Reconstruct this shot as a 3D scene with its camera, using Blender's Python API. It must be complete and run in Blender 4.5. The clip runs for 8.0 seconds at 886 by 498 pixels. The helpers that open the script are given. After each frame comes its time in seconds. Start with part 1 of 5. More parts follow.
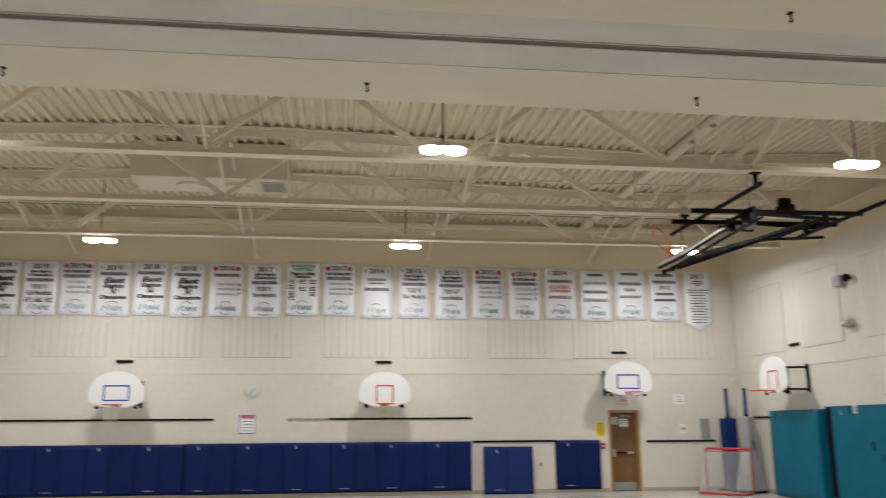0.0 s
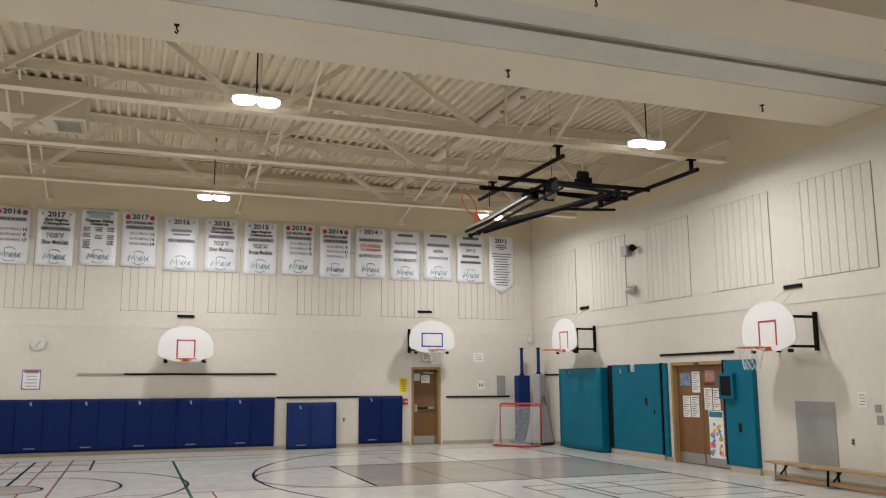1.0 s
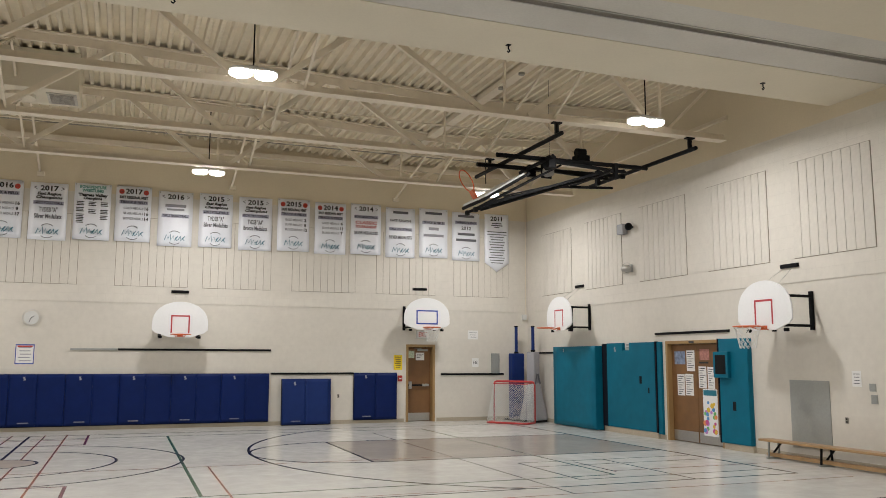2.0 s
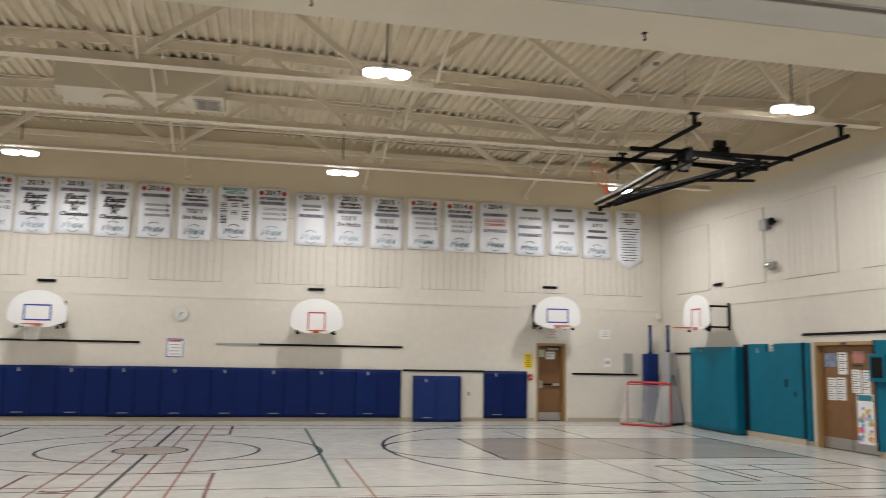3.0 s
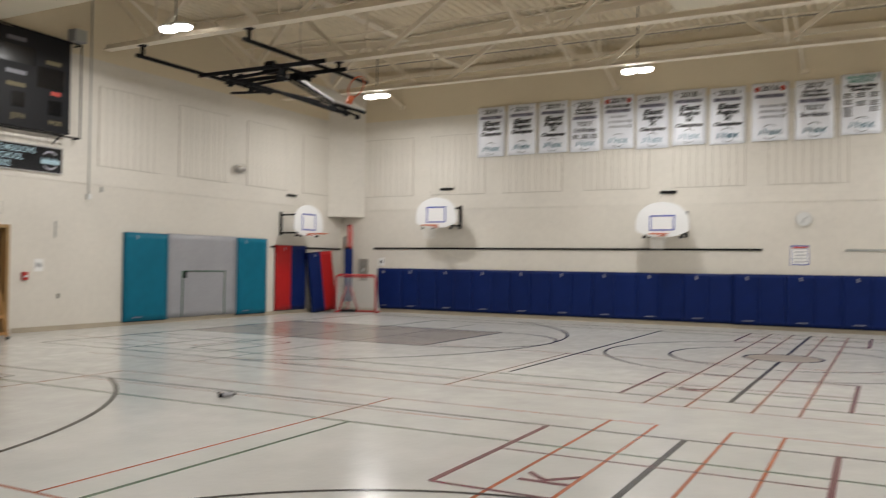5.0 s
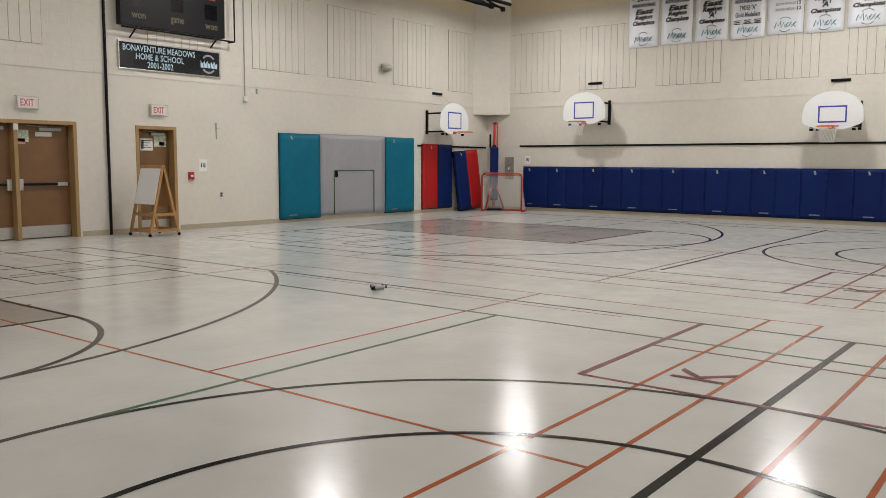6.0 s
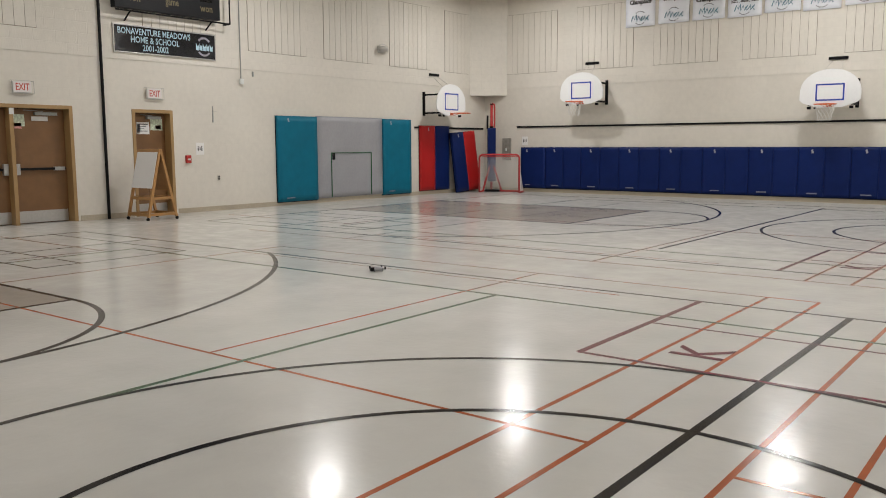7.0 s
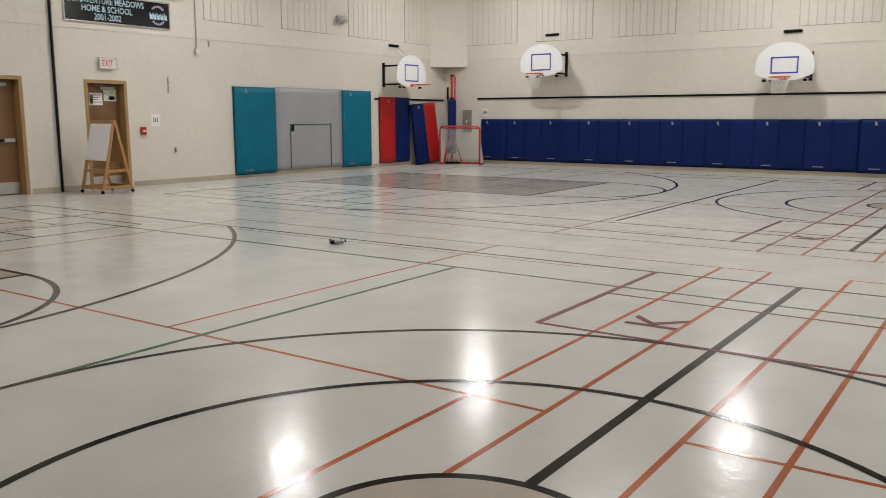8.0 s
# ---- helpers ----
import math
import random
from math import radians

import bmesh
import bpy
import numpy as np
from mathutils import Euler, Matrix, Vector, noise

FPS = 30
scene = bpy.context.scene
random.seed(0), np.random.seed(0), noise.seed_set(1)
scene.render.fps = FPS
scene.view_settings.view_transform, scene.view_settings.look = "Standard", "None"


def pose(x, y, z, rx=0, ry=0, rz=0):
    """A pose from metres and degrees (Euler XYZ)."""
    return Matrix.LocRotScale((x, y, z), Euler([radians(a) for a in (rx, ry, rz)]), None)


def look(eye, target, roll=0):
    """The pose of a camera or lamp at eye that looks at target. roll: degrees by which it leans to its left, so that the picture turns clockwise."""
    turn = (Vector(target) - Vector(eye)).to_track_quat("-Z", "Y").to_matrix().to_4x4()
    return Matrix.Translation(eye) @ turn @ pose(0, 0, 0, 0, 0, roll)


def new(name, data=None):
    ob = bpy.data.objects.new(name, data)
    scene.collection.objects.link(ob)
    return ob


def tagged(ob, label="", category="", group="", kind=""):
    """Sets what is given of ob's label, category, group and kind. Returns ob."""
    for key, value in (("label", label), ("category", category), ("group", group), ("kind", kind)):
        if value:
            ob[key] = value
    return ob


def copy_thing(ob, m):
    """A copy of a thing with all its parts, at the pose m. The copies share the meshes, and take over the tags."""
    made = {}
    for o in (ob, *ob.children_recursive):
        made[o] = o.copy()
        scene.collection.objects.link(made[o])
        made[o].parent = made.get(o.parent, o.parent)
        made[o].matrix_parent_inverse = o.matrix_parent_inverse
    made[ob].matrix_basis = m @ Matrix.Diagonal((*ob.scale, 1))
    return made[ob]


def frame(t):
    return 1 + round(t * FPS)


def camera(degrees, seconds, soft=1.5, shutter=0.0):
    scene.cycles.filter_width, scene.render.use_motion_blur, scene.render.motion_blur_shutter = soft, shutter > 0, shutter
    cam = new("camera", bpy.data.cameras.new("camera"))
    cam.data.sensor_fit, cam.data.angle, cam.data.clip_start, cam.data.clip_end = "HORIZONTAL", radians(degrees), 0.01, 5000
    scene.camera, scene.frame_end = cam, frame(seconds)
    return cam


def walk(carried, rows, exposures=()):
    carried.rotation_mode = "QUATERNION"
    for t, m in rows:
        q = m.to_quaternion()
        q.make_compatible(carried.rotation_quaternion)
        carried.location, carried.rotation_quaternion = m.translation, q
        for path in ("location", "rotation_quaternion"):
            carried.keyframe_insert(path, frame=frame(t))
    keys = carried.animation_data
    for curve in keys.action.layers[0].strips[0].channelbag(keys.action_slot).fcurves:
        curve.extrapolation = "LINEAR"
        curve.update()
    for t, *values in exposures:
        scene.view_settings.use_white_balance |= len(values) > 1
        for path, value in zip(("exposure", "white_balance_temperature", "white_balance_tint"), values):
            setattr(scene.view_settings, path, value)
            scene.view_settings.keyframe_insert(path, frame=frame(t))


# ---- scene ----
cam = camera(56.2, 8.0, 0.8, 0.3)
PATH = [
    (0, (0.927, -2.151, 1.714), (1.176, -0.211, 2.131), -0.4),
    (0.5, (0.951, -2.218, 1.713), (1.529, -0.336, 2.068), -0.5),
    (1, (0.958, -2.225, 1.717), (1.644, -0.373, 2.031), -0.2),
    (1.2, (0.948, -2.207, 1.711), (1.656, -0.356, 1.98), 0.1),
    (2.5, (0.883, -2.093, 1.671), (1.578, -0.236, 1.932), 0.3),
    (3, (0.847, -2.017, 1.639), (1.262, -0.078, 1.9), 1.0),
    (3.5, (0.821, -1.905, 1.61), (0.899, 0.08, 1.845), 1.6),
    (3.8, (0.791, -1.83, 1.595), (0.585, 0.151, 1.779), 1.6),
    (4, (0.768, -1.777, 1.586), (0.416, 0.186, 1.738), 0.9),
    (4.5, (0.711, -1.648, 1.539), (0.115, 0.258, 1.639), 0.8),
    (5, (0.605, -1.452, 1.46), (-0.345, 0.308, 1.496), 0.8),
    (5.2, (0.593, -1.399, 1.451), (-0.489, 0.282, 1.385), 0.4),
    (6.3, (0.521, -1.383, 1.395), (-0.715, 0.175, 1.185), 0.3),
    (6.5, (0.523, -1.395, 1.397), (-0.709, 0.166, 1.186), 0.5),
    (7, (0.536, -1.406, 1.387), (-0.689, 0.155, 1.138), -0.2),
    (7.5, (0.547, -1.413, 1.391), (-0.667, 0.145, 1.08), -0.5),
    (8, (0.563, -1.419, 1.395), (-0.582, 0.19, 1.079), -0.1),
]
walk(cam, [(t, look(eye, target, roll)) for t, eye, target, roll in PATH])

# ---- plan (metres): walls, storey heights ----
XW, XE, YN, YS = -14.33, 11.84, 19.62, -6.0
TOP = 7.45          # wall heads, just above the roof deck
# the deck falls from a middle ridge to two valleys and rises again to the walls
RIDGE_X, RIDGE_Z, VALLEY_X, VALLEY_Z, EAVE_Z = -1.245, 7.37, 8.85, 7.11, 7.27


def deck_z(x):
    """Height of the deck's underside."""
    d = abs(x - RIDGE_X)
    if d < VALLEY_X:
        return RIDGE_Z + (VALLEY_Z - RIDGE_Z) * max(0.0, d - 1.2) / (VALLEY_X - 1.2)
    return VALLEY_Z + (EAVE_Z - VALLEY_Z) * (d - VALLEY_X) / (XE - RIDGE_X - VALLEY_X)


LEDGE = 3.04        # where the upper block courses start
CX = -0.95          # middle of the courts
CY_FAR, CY_NEAR = 13.1, 0.6

# ---- world and lamps ----
world = bpy.data.worlds.new("world")
scene.world = world
world.use_nodes = True
world.node_tree.nodes["Background"].inputs["Color"].default_value = (0.02, 0.02, 0.022, 1)
world.node_tree.nodes["Background"].inputs["Strength"].default_value = 0.2
LAMP_X, LAMP_Y, LAMP_Z = (-11.25, -4.37, 2.47, 9.25), (16.75, 9.8, 2.9), 5.83
LAMP_WATTS, GLOW_WATTS = 100, 75
for ly in LAMP_Y:
    for lx in LAMP_X:
        lamp = bpy.data.lights.new("high_bay_light", "AREA")
        lamp.shape, lamp.size, lamp.size_y, lamp.energy = "RECTANGLE", 0.62, 0.34, LAMP_WATTS * (1.0 if ly > 5 else 0.72)
        lamp.color = (1.0, 0.985, 0.975)
        lamp.spread = radians(168)
        new("high_bay_light_source", lamp).matrix_basis = pose(lx, ly, LAMP_Z - 0.05)
        glow = bpy.data.lights.new("high_bay_glow", "SPOT")
        glow.spot_size, glow.spot_blend = radians(176), 0.12
        glow.shadow_soft_size, glow.energy, glow.color = 0.06, GLOW_WATTS * (1.0 if ly > 5 else 0.72), (1.0, 0.985, 0.975)
        new("high_bay_glow_source", glow).matrix_basis = pose(lx, ly, LAMP_Z - 0.07)


# ---- materials ----
def material(name, colour, rough=0.5, metal=0.0, spec=0.5, grain=0.0, grain_scale=30.0, stain=0.0, stain_scale=1.2,
             bump=0.0, bump_scale=60.0, vary=0.0, coat=0.0, rough_vary=0.0, rough_scale=2.4, detail=4.0):
    """A painted, plastic, wood-like or metal surface with grain and stains at two scales and fine relief."""
    m = bpy.data.materials.new(name)
    m.use_nodes = True
    nt = m.node_tree
    b = nt.nodes["Principled BSDF"]
    b.inputs["Roughness"].default_value = rough
    b.inputs["Metallic"].default_value = metal
    b.inputs["Specular IOR Level"].default_value = spec
    b.inputs["Coat Weight"].default_value = coat
    co = nt.nodes.new("ShaderNodeTexCoord")
    rgb = nt.nodes.new("ShaderNodeRGB")
    rgb.outputs[0].default_value = (*colour, 1)
    out = rgb.outputs[0]

    def noise_node(scale, detail=4.0):
        n = nt.nodes.new("ShaderNodeTexNoise")
        n.inputs["Scale"].default_value = scale
        n.inputs["Detail"].default_value = detail
        nt.links.new(co.outputs["Object"], n.inputs["Vector"])
        return n

    def scaled(value, lo, hi):
        r = nt.nodes.new("ShaderNodeMapRange")
        r.inputs["From Min"].default_value, r.inputs["From Max"].default_value = 0.25, 0.75
        r.inputs["To Min"].default_value, r.inputs["To Max"].default_value = lo, hi
        nt.links.new(value, r.inputs["Value"])
        return r.outputs[0]

    def times(col, value):
        v = nt.nodes.new("ShaderNodeVectorMath")
        v.operation = "SCALE"
        nt.links.new(col, v.inputs[0])
        nt.links.new(value, v.inputs["Scale"])
        return v.outputs[0]

    if grain:
        out = times(out, scaled(noise_node(grain_scale, detail).outputs["Fac"], 1 - grain, 1 + grain))
    if stain:
        out = times(out, scaled(noise_node(stain_scale, detail * 1.5).outputs["Fac"], 1 - stain, 1 + stain * 0.6))
    if vary:
        info = nt.nodes.new("ShaderNodeObjectInfo")
        r = nt.nodes.new("ShaderNodeMapRange")
        r.inputs["To Min"].default_value, r.inputs["To Max"].default_value = 1 - vary, 1 + vary
        nt.links.new(info.outputs["Random"], r.inputs["Value"])
        out = times(out, r.outputs[0])
    nt.links.new(out, b.inputs["Base Color"])
    if rough_vary:
        nt.links.new(scaled(noise_node(rough_scale, 3.0).outputs["Fac"], max(0.02, rough - rough_vary), rough + rough_vary), b.inputs["Roughness"])
    if bump:
        bn = nt.nodes.new("ShaderNodeBump")
        bn.inputs["Strength"].default_value = bump
        bn.inputs["Distance"].default_value = 0.01
        nt.links.new(noise_node(bump_scale, detail).outputs["Fac"], bn.inputs["Height"])
        nt.links.new(bn.outputs[0], b.inputs["Normal"])
    return m


def block_material(name, colour, axis, mortar=0.55, rough=0.55, relief=0.22):
    """Painted concrete block: running bond courses of 0.4 x 0.2 m with shallow joints, pores and scuffs."""
    m = material(name, colour, rough=rough, grain=0.035, grain_scale=9, stain=0.07, stain_scale=0.55)
    nt = m.node_tree
    b = nt.nodes["Principled BSDF"]
    co = nt.nodes.new("ShaderNodeTexCoord")
    sep = nt.nodes.new("ShaderNodeSeparateXYZ")
    com = nt.nodes.new("ShaderNodeCombineXYZ")
    nt.links.new(co.outputs["Object"], sep.inputs[0])
    nt.links.new(sep.outputs[axis], com.inputs[0])
    nt.links.new(sep.outputs["Z"], com.inputs[1])
    br = nt.nodes.new("ShaderNodeTexBrick")
    br.offset = 0.5
    br.inputs["Color1"].default_value = (1, 1, 1, 1)
    br.inputs["Color2"].default_value = (0.93, 0.93, 0.93, 1)
    br.inputs["Mortar"].default_value = (mortar, mortar, mortar, 1)
    br.inputs["Scale"].default_value = 1.0
    br.inputs["Mortar Size"].default_value = 0.006
    br.inputs["Mortar Smooth"].default_value = 0.6
    br.inputs["Brick Width"].default_value = 0.406
    br.inputs["Row Height"].default_value = 0.203
    nt.links.new(com.outputs[0], br.inputs["Vector"])
    n = nt.nodes.new("ShaderNodeTexNoise")
    n.inputs["Scale"].default_value = 45
    n.inputs["Detail"].default_value = 6
    nt.links.new(co.outputs["Object"], n.inputs["Vector"])
    mix = nt.nodes.new("ShaderNodeMath")
    mix.operation = "MULTIPLY_ADD"
    mix.inputs[1].default_value = relief
    nt.links.new(n.outputs["Fac"], mix.inputs[0])
    nt.links.new(br.outputs["Color"], mix.inputs[2])
    bn = nt.nodes.new("ShaderNodeBump")
    bn.inputs["Strength"].default_value = 0.42
    bn.inputs["Distance"].default_value = 0.006
    nt.links.new(mix.outputs[0], bn.inputs["Height"])
    nt.links.new(bn.outputs[0], b.inputs["Normal"])
    # joints a touch dirtier than the faces
    old = b.inputs["Base Color"].links[0].from_socket
    r = nt.nodes.new("ShaderNodeMapRange")
    r.inputs["To Min"].default_value, r.inputs["To Max"].default_value = 0.93, 1.0
    nt.links.new(br.outputs["Color"], r.inputs["Value"])
    v = nt.nodes.new("ShaderNodeVectorMath")
    v.operation = "SCALE"
    nt.links.new(old, v.inputs[0])
    nt.links.new(r.outputs[0], v.inputs["Scale"])
    nt.links.new(v.outputs[0], b.inputs["Base Color"])
    return m


CREAM = (0.67, 0.63, 0.56)
M_WALL_X = block_material("painted block east-west", CREAM, "X", 0.8)
M_WALL_Y = block_material("painted block north-south", CREAM, "Y", 0.8)
M_UPPER_X = block_material("rough painted block east-west", (0.69, 0.65, 0.58), "X", 0.4, 0.65, 1.3)
M_UPPER_Y = block_material("rough painted block north-south", (0.69, 0.65, 0.58), "Y", 0.4, 0.65, 1.3)
# shade inside the slots, put into the colour of the backing sheet
M_SLOT_SHADE = material("dark slot", (0.26, 0.215, 0.16), 0.8, grain=0.3)
M_STRIP = material("painted acoustic block", (0.69, 0.65, 0.58), 0.62, grain=0.05, grain_scale=14, stain=0.06, bump=0.4, bump_scale=45, vary=0.02)
M_FLOOR = material("polished sheet floor", (0.585, 0.575, 0.545), 0.19, spec=0.26, grain=0.06, grain_scale=1.6, stain=0.08, stain_scale=0.4, bump=0.15, bump_scale=15.0, rough_vary=0.05, rough_scale=5.0, detail=2.5)
M_DECK = material("painted steel deck", (0.80, 0.71, 0.55), 0.5, grain=0.06, grain_scale=4, stain=0.12, stain_scale=0.7, bump=0.1, bump_scale=20)
M_STEEL = material("cream painted steel", (0.80, 0.715, 0.58), 0.45, grain=0.04, grain_scale=8, stain=0.08)
M_DRYWALL = material("cream painted board", (0.76, 0.70, 0.57), 0.7, spec=0.2, grain=0.02, stain=0.05, stain_scale=0.6, bump=0.05, bump_scale=30)
# smooth upper wall; the tan is warm bounce from the deck, put into the colour
M_BAND = material("smooth band with bounce tint", (0.72, 0.63, 0.47), 0.6, spec=0.25, grain=0.03, stain=0.06, stain_scale=0.6, bump=0.06, bump_scale=20)
M_GREYBOARD = material("grey painted board", (0.66, 0.64, 0.59), 0.6, grain=0.04, stain=0.10, stain_scale=0.8)
M_TRACK = material("worn steel track", (0.34, 0.32, 0.28), 0.45, metal=0.4, grain=0.25, grain_scale=12)
M_TRACKLINE = material("painted steel track", (0.55, 0.52, 0.46), 0.5, grain=0.15, grain_scale=12)
M_BASE = material("tan rubber base", (0.44, 0.38, 0.29), 0.55, grain=0.08, stain=0.15)
M_BLUE = material("blue vinyl", (0.0045, 0.016, 0.097), 0.46, spec=0.14, grain=0.08, grain_scale=5, stain=0.15, stain_scale=1.5, bump=1.0, bump_scale=3.2, vary=0.06)
M_BLUE_LIGHT = material("lighter blue vinyl", (0.008, 0.026, 0.13), 0.5, spec=0.2, grain=0.08, grain_scale=5, stain=0.12, bump=0.3, bump_scale=3.0, vary=0.05)
M_TEAL = material("teal vinyl", (0.002, 0.135, 0.215), 0.5, spec=0.2, grain=0.06, grain_scale=5, stain=0.12, bump=0.3, bump_scale=3, vary=0.05)
M_RED = material("red vinyl", (0.42, 0.012, 0.012), 0.45, spec=0.3, grain=0.06, stain=0.12, bump=0.2, bump_scale=3)
M_GREYVINYL = material("grey vinyl", (0.33, 0.33, 0.35), 0.45, grain=0.06, stain=0.10, bump=0.2, bump_scale=3)
M_DARKFOAM = material("dark mat edge", (0.008, 0.010, 0.016), 0.7, spec=0.1, grain=0.2)
M_BLACK = material("black paint", (0.006, 0.006, 0.007), 0.5, spec=0.15, grain=0.2, bump=0.1)
M_BLACKSTEEL = material("black steel", (0.005, 0.005, 0.006), 0.5, spec=0.12, grain=0.2)
M_WHITE = material("white sheet", (0.84, 0.84, 0.84), 0.4, grain=0.015, stain=0.03)
M_BOARD = material("white backboard", (0.80, 0.80, 0.80), 0.28, grain=0.02, stain=0.04)
M_PAPER = material("paper", (0.78, 0.77, 0.75), 0.6, grain=0.02)
M_BANNER = material("banner vinyl", (0.86, 0.88, 0.94), 0.33, grain=0.01, stain=0.03, bump=0.25, bump_scale=2.2, vary=0.03)
M_NAVY = material("navy print", (0.012, 0.012, 0.03), 0.45)
M_INK = material("dark print", (0.02, 0.02, 0.024), 0.5)
M_TAG = material("worn white tag", (0.20, 0.21, 0.27), 0.6, grain=0.5, grain_scale=40)
M_GREYINK = material("grey print", (0.12, 0.12, 0.14), 0.5)
M_PALEBAR = material("pale print bar", (0.30, 0.30, 0.34), 0.5)
M_LAV = material("lavender grey bar", (0.40, 0.40, 0.50), 0.5)
M_REDINK = material("red print", (0.50, 0.06, 0.04), 0.5)
M_TEALINK = material("teal print", (0.02, 0.19, 0.27), 0.5)
M_GREENINK = material("green print", (0.03, 0.26, 0.22), 0.5)
M_ORANGE = material("orange rim paint", (0.62, 0.13, 0.035), 0.4, grain=0.1)
M_BLUEINK = material("blue paint line", (0.015, 0.05, 0.36), 0.45)
M_REDLINE = material("red paint line", (0.45, 0.05, 0.06), 0.45)
M_NET = material("net cord", (0.70, 0.69, 0.66), 0.8)
M_WOOD = material("oak veneer door", (0.20, 0.098, 0.036), 0.45, grain=0.10, grain_scale=6, stain=0.12, stain_scale=1.1, vary=0.03)
M_FRAME = material("tan painted frame", (0.36, 0.225, 0.095), 0.4, grain=0.04, stain=0.08)
M_PINE = material("varnished pine", (0.42, 0.22, 0.075), 0.4, grain=0.12, grain_scale=12, stain=0.12)
M_BENCH = material("varnished bench wood", (0.40, 0.245, 0.115), 0.35, grain=0.12, grain_scale=10, stain=0.12)
M_METAL = material("brushed metal", (0.50, 0.49, 0.47), 0.35, metal=0.9, grain=0.08)
M_ALU = material("grey metal panel", (0.36, 0.37, 0.35), 0.45, metal=0.3, grain=0.05, stain=0.12)
M_REDTUBE = material("red powder-coated tube", (0.48, 0.035, 0.035), 0.4, grain=0.08)
M_YELLOW = material("yellow paper", (0.85, 0.62, 0.02), 0.6)
M_FIRE = material("fire alarm red", (0.42, 0.025, 0.02), 0.4)
M_GLASSCASE = material("white plastic", (0.66, 0.66, 0.64), 0.3, grain=0.03)
M_LINE_BLACK = material("black floor line", (0.008, 0.007, 0.009), 0.17, spec=0.16, grain=0.3, grain_scale=6, stain=0.25)
M_LINE_GREEN = material("green floor line", (0.04, 0.13, 0.06), 0.17, spec=0.3, grain=0.2, grain_scale=6, stain=0.25)
M_LINE_ORANGE = material("orange floor line", (0.40, 0.10, 0.035), 0.17, spec=0.3, grain=0.2, grain_scale=6, stain=0.25)
M_LINE_MAROON = material("maroon floor line", (0.17, 0.025, 0.045), 0.17, spec=0.25, grain=0.25, grain_scale=6, stain=0.25)
M_KEY = material("taupe painted key", (0.38, 0.345, 0.31), 0.185, spec=0.26, grain=0.06, grain_scale=5, stain=0.15, stain_scale=0.8, bump=0.15, bump_scale=15.0)
M_DISC = material("pale taupe painted disc", (0.45, 0.40, 0.345), 0.185, spec=0.26, grain=0.06, grain_scale=5, stain=0.12, stain_scale=1.5)


def emitter(name, colour, strength):
    m = bpy.data.materials.new(name)
    m.use_nodes = True
    b = m.node_tree.nodes["Principled BSDF"]
    b.inputs["Base Color"].default_value = (*colour, 1)
    b.inputs["Emission Color"].default_value = (*colour, 1)
    b.inputs["Emission Strength"].default_value = strength
    return m


M_LED = emitter("lit lamp lens", (1.0, 0.97, 0.92), 15.0)
M_EXIT = emitter("lit exit lens", (0.66, 0.60, 0.58), 0.12)


# ---- mesh helpers ----
def box(bm, x0, x1, y0, y1, z0, z1, bevel=0.0, m=None):
    """A box between the given coordinates, with bevelled edges, into bm."""
    made = bmesh.ops.create_cube(bm, size=1.0)["verts"]
    for v in made:
        v.co = Vector(((x0 + x1) / 2 + v.co.x * (x1 - x0), (y0 + y1) / 2 + v.co.y * (y1 - y0), (z0 + z1) / 2 + v.co.z * (z1 - z0)))
    if bevel:
        edges = list({e for v in made for e in v.link_edges})
        made = list({v for f in bmesh.ops.bevel(bm, geom=edges, offset=bevel, segments=2, affect="EDGES", profile=0.6)["faces"] for v in f.verts} | {v for v in made if v.is_valid})
    if m is not None:
        bmesh.ops.transform(bm, matrix=m, verts=made)
    return bm


def tube(bm, points, r, sides=8, closed=False):
    """A round tube along points into bm."""
    pts = [Vector(p) for p in points]
    rings = []
    n = len(pts)
    up = Vector((0.123, 0.345, 0.93)).normalized()
    for i, p in enumerate(pts):
        if closed:
            d = pts[(i + 1) % n] - pts[i - 1]
        else:
            d = pts[min(i + 1, n - 1)] - pts[max(i - 1, 0)]
        d.normalize()
        a = d.cross(up)
        if a.length < 1e-3:
            a = d.cross(Vector((1, 0, 0)))
        a.normalize()
        c = d.cross(a)
        rings.append([bm.verts.new(p + r * (math.cos(2 * math.pi * k / sides) * a + math.sin(2 * math.pi * k / sides) * c)) for k in range(sides)])
    for i in range(n if closed else n - 1):
        p, q = rings[i], rings[(i + 1) % n]
        for k in range(sides):
            bm.faces.new((p[k], p[(k + 1) % sides], q[(k + 1) % sides], q[k]))
    if not closed:
        bm.faces.new(rings[0][::-1])
        bm.faces.new(rings[-1])
    return bm


def bar(bm, a, b, w, h, bevel=0.0):
    """A rectangular bar from a to b, w wide and h high."""
    a, b = Vector(a), Vector(b)
    d = b - a
    m = Matrix.Translation((a + b) / 2) @ d.to_track_quat("X", "Z").to_matrix().to_4x4()
    return box(bm, -d.length / 2, d.length / 2, -w / 2, w / 2, -h / 2, h / 2, bevel, m)


def prism(bm, outline, y0, y1):
    """An outline of (x, z) pushed from y0 to y1."""
    a = [bm.verts.new((x, y0, z)) for x, z in outline]
    b = [bm.verts.new((x, y1, z)) for x, z in outline]
    n = len(a)
    bm.faces.new(a)
    bm.faces.new(b[::-1])
    for i in range(n):
        bm.faces.new((a[i], b[i], b[(i + 1) % n], a[(i + 1) % n]))
    bmesh.ops.recalc_face_normals(bm, faces=bm.faces)
    return bm


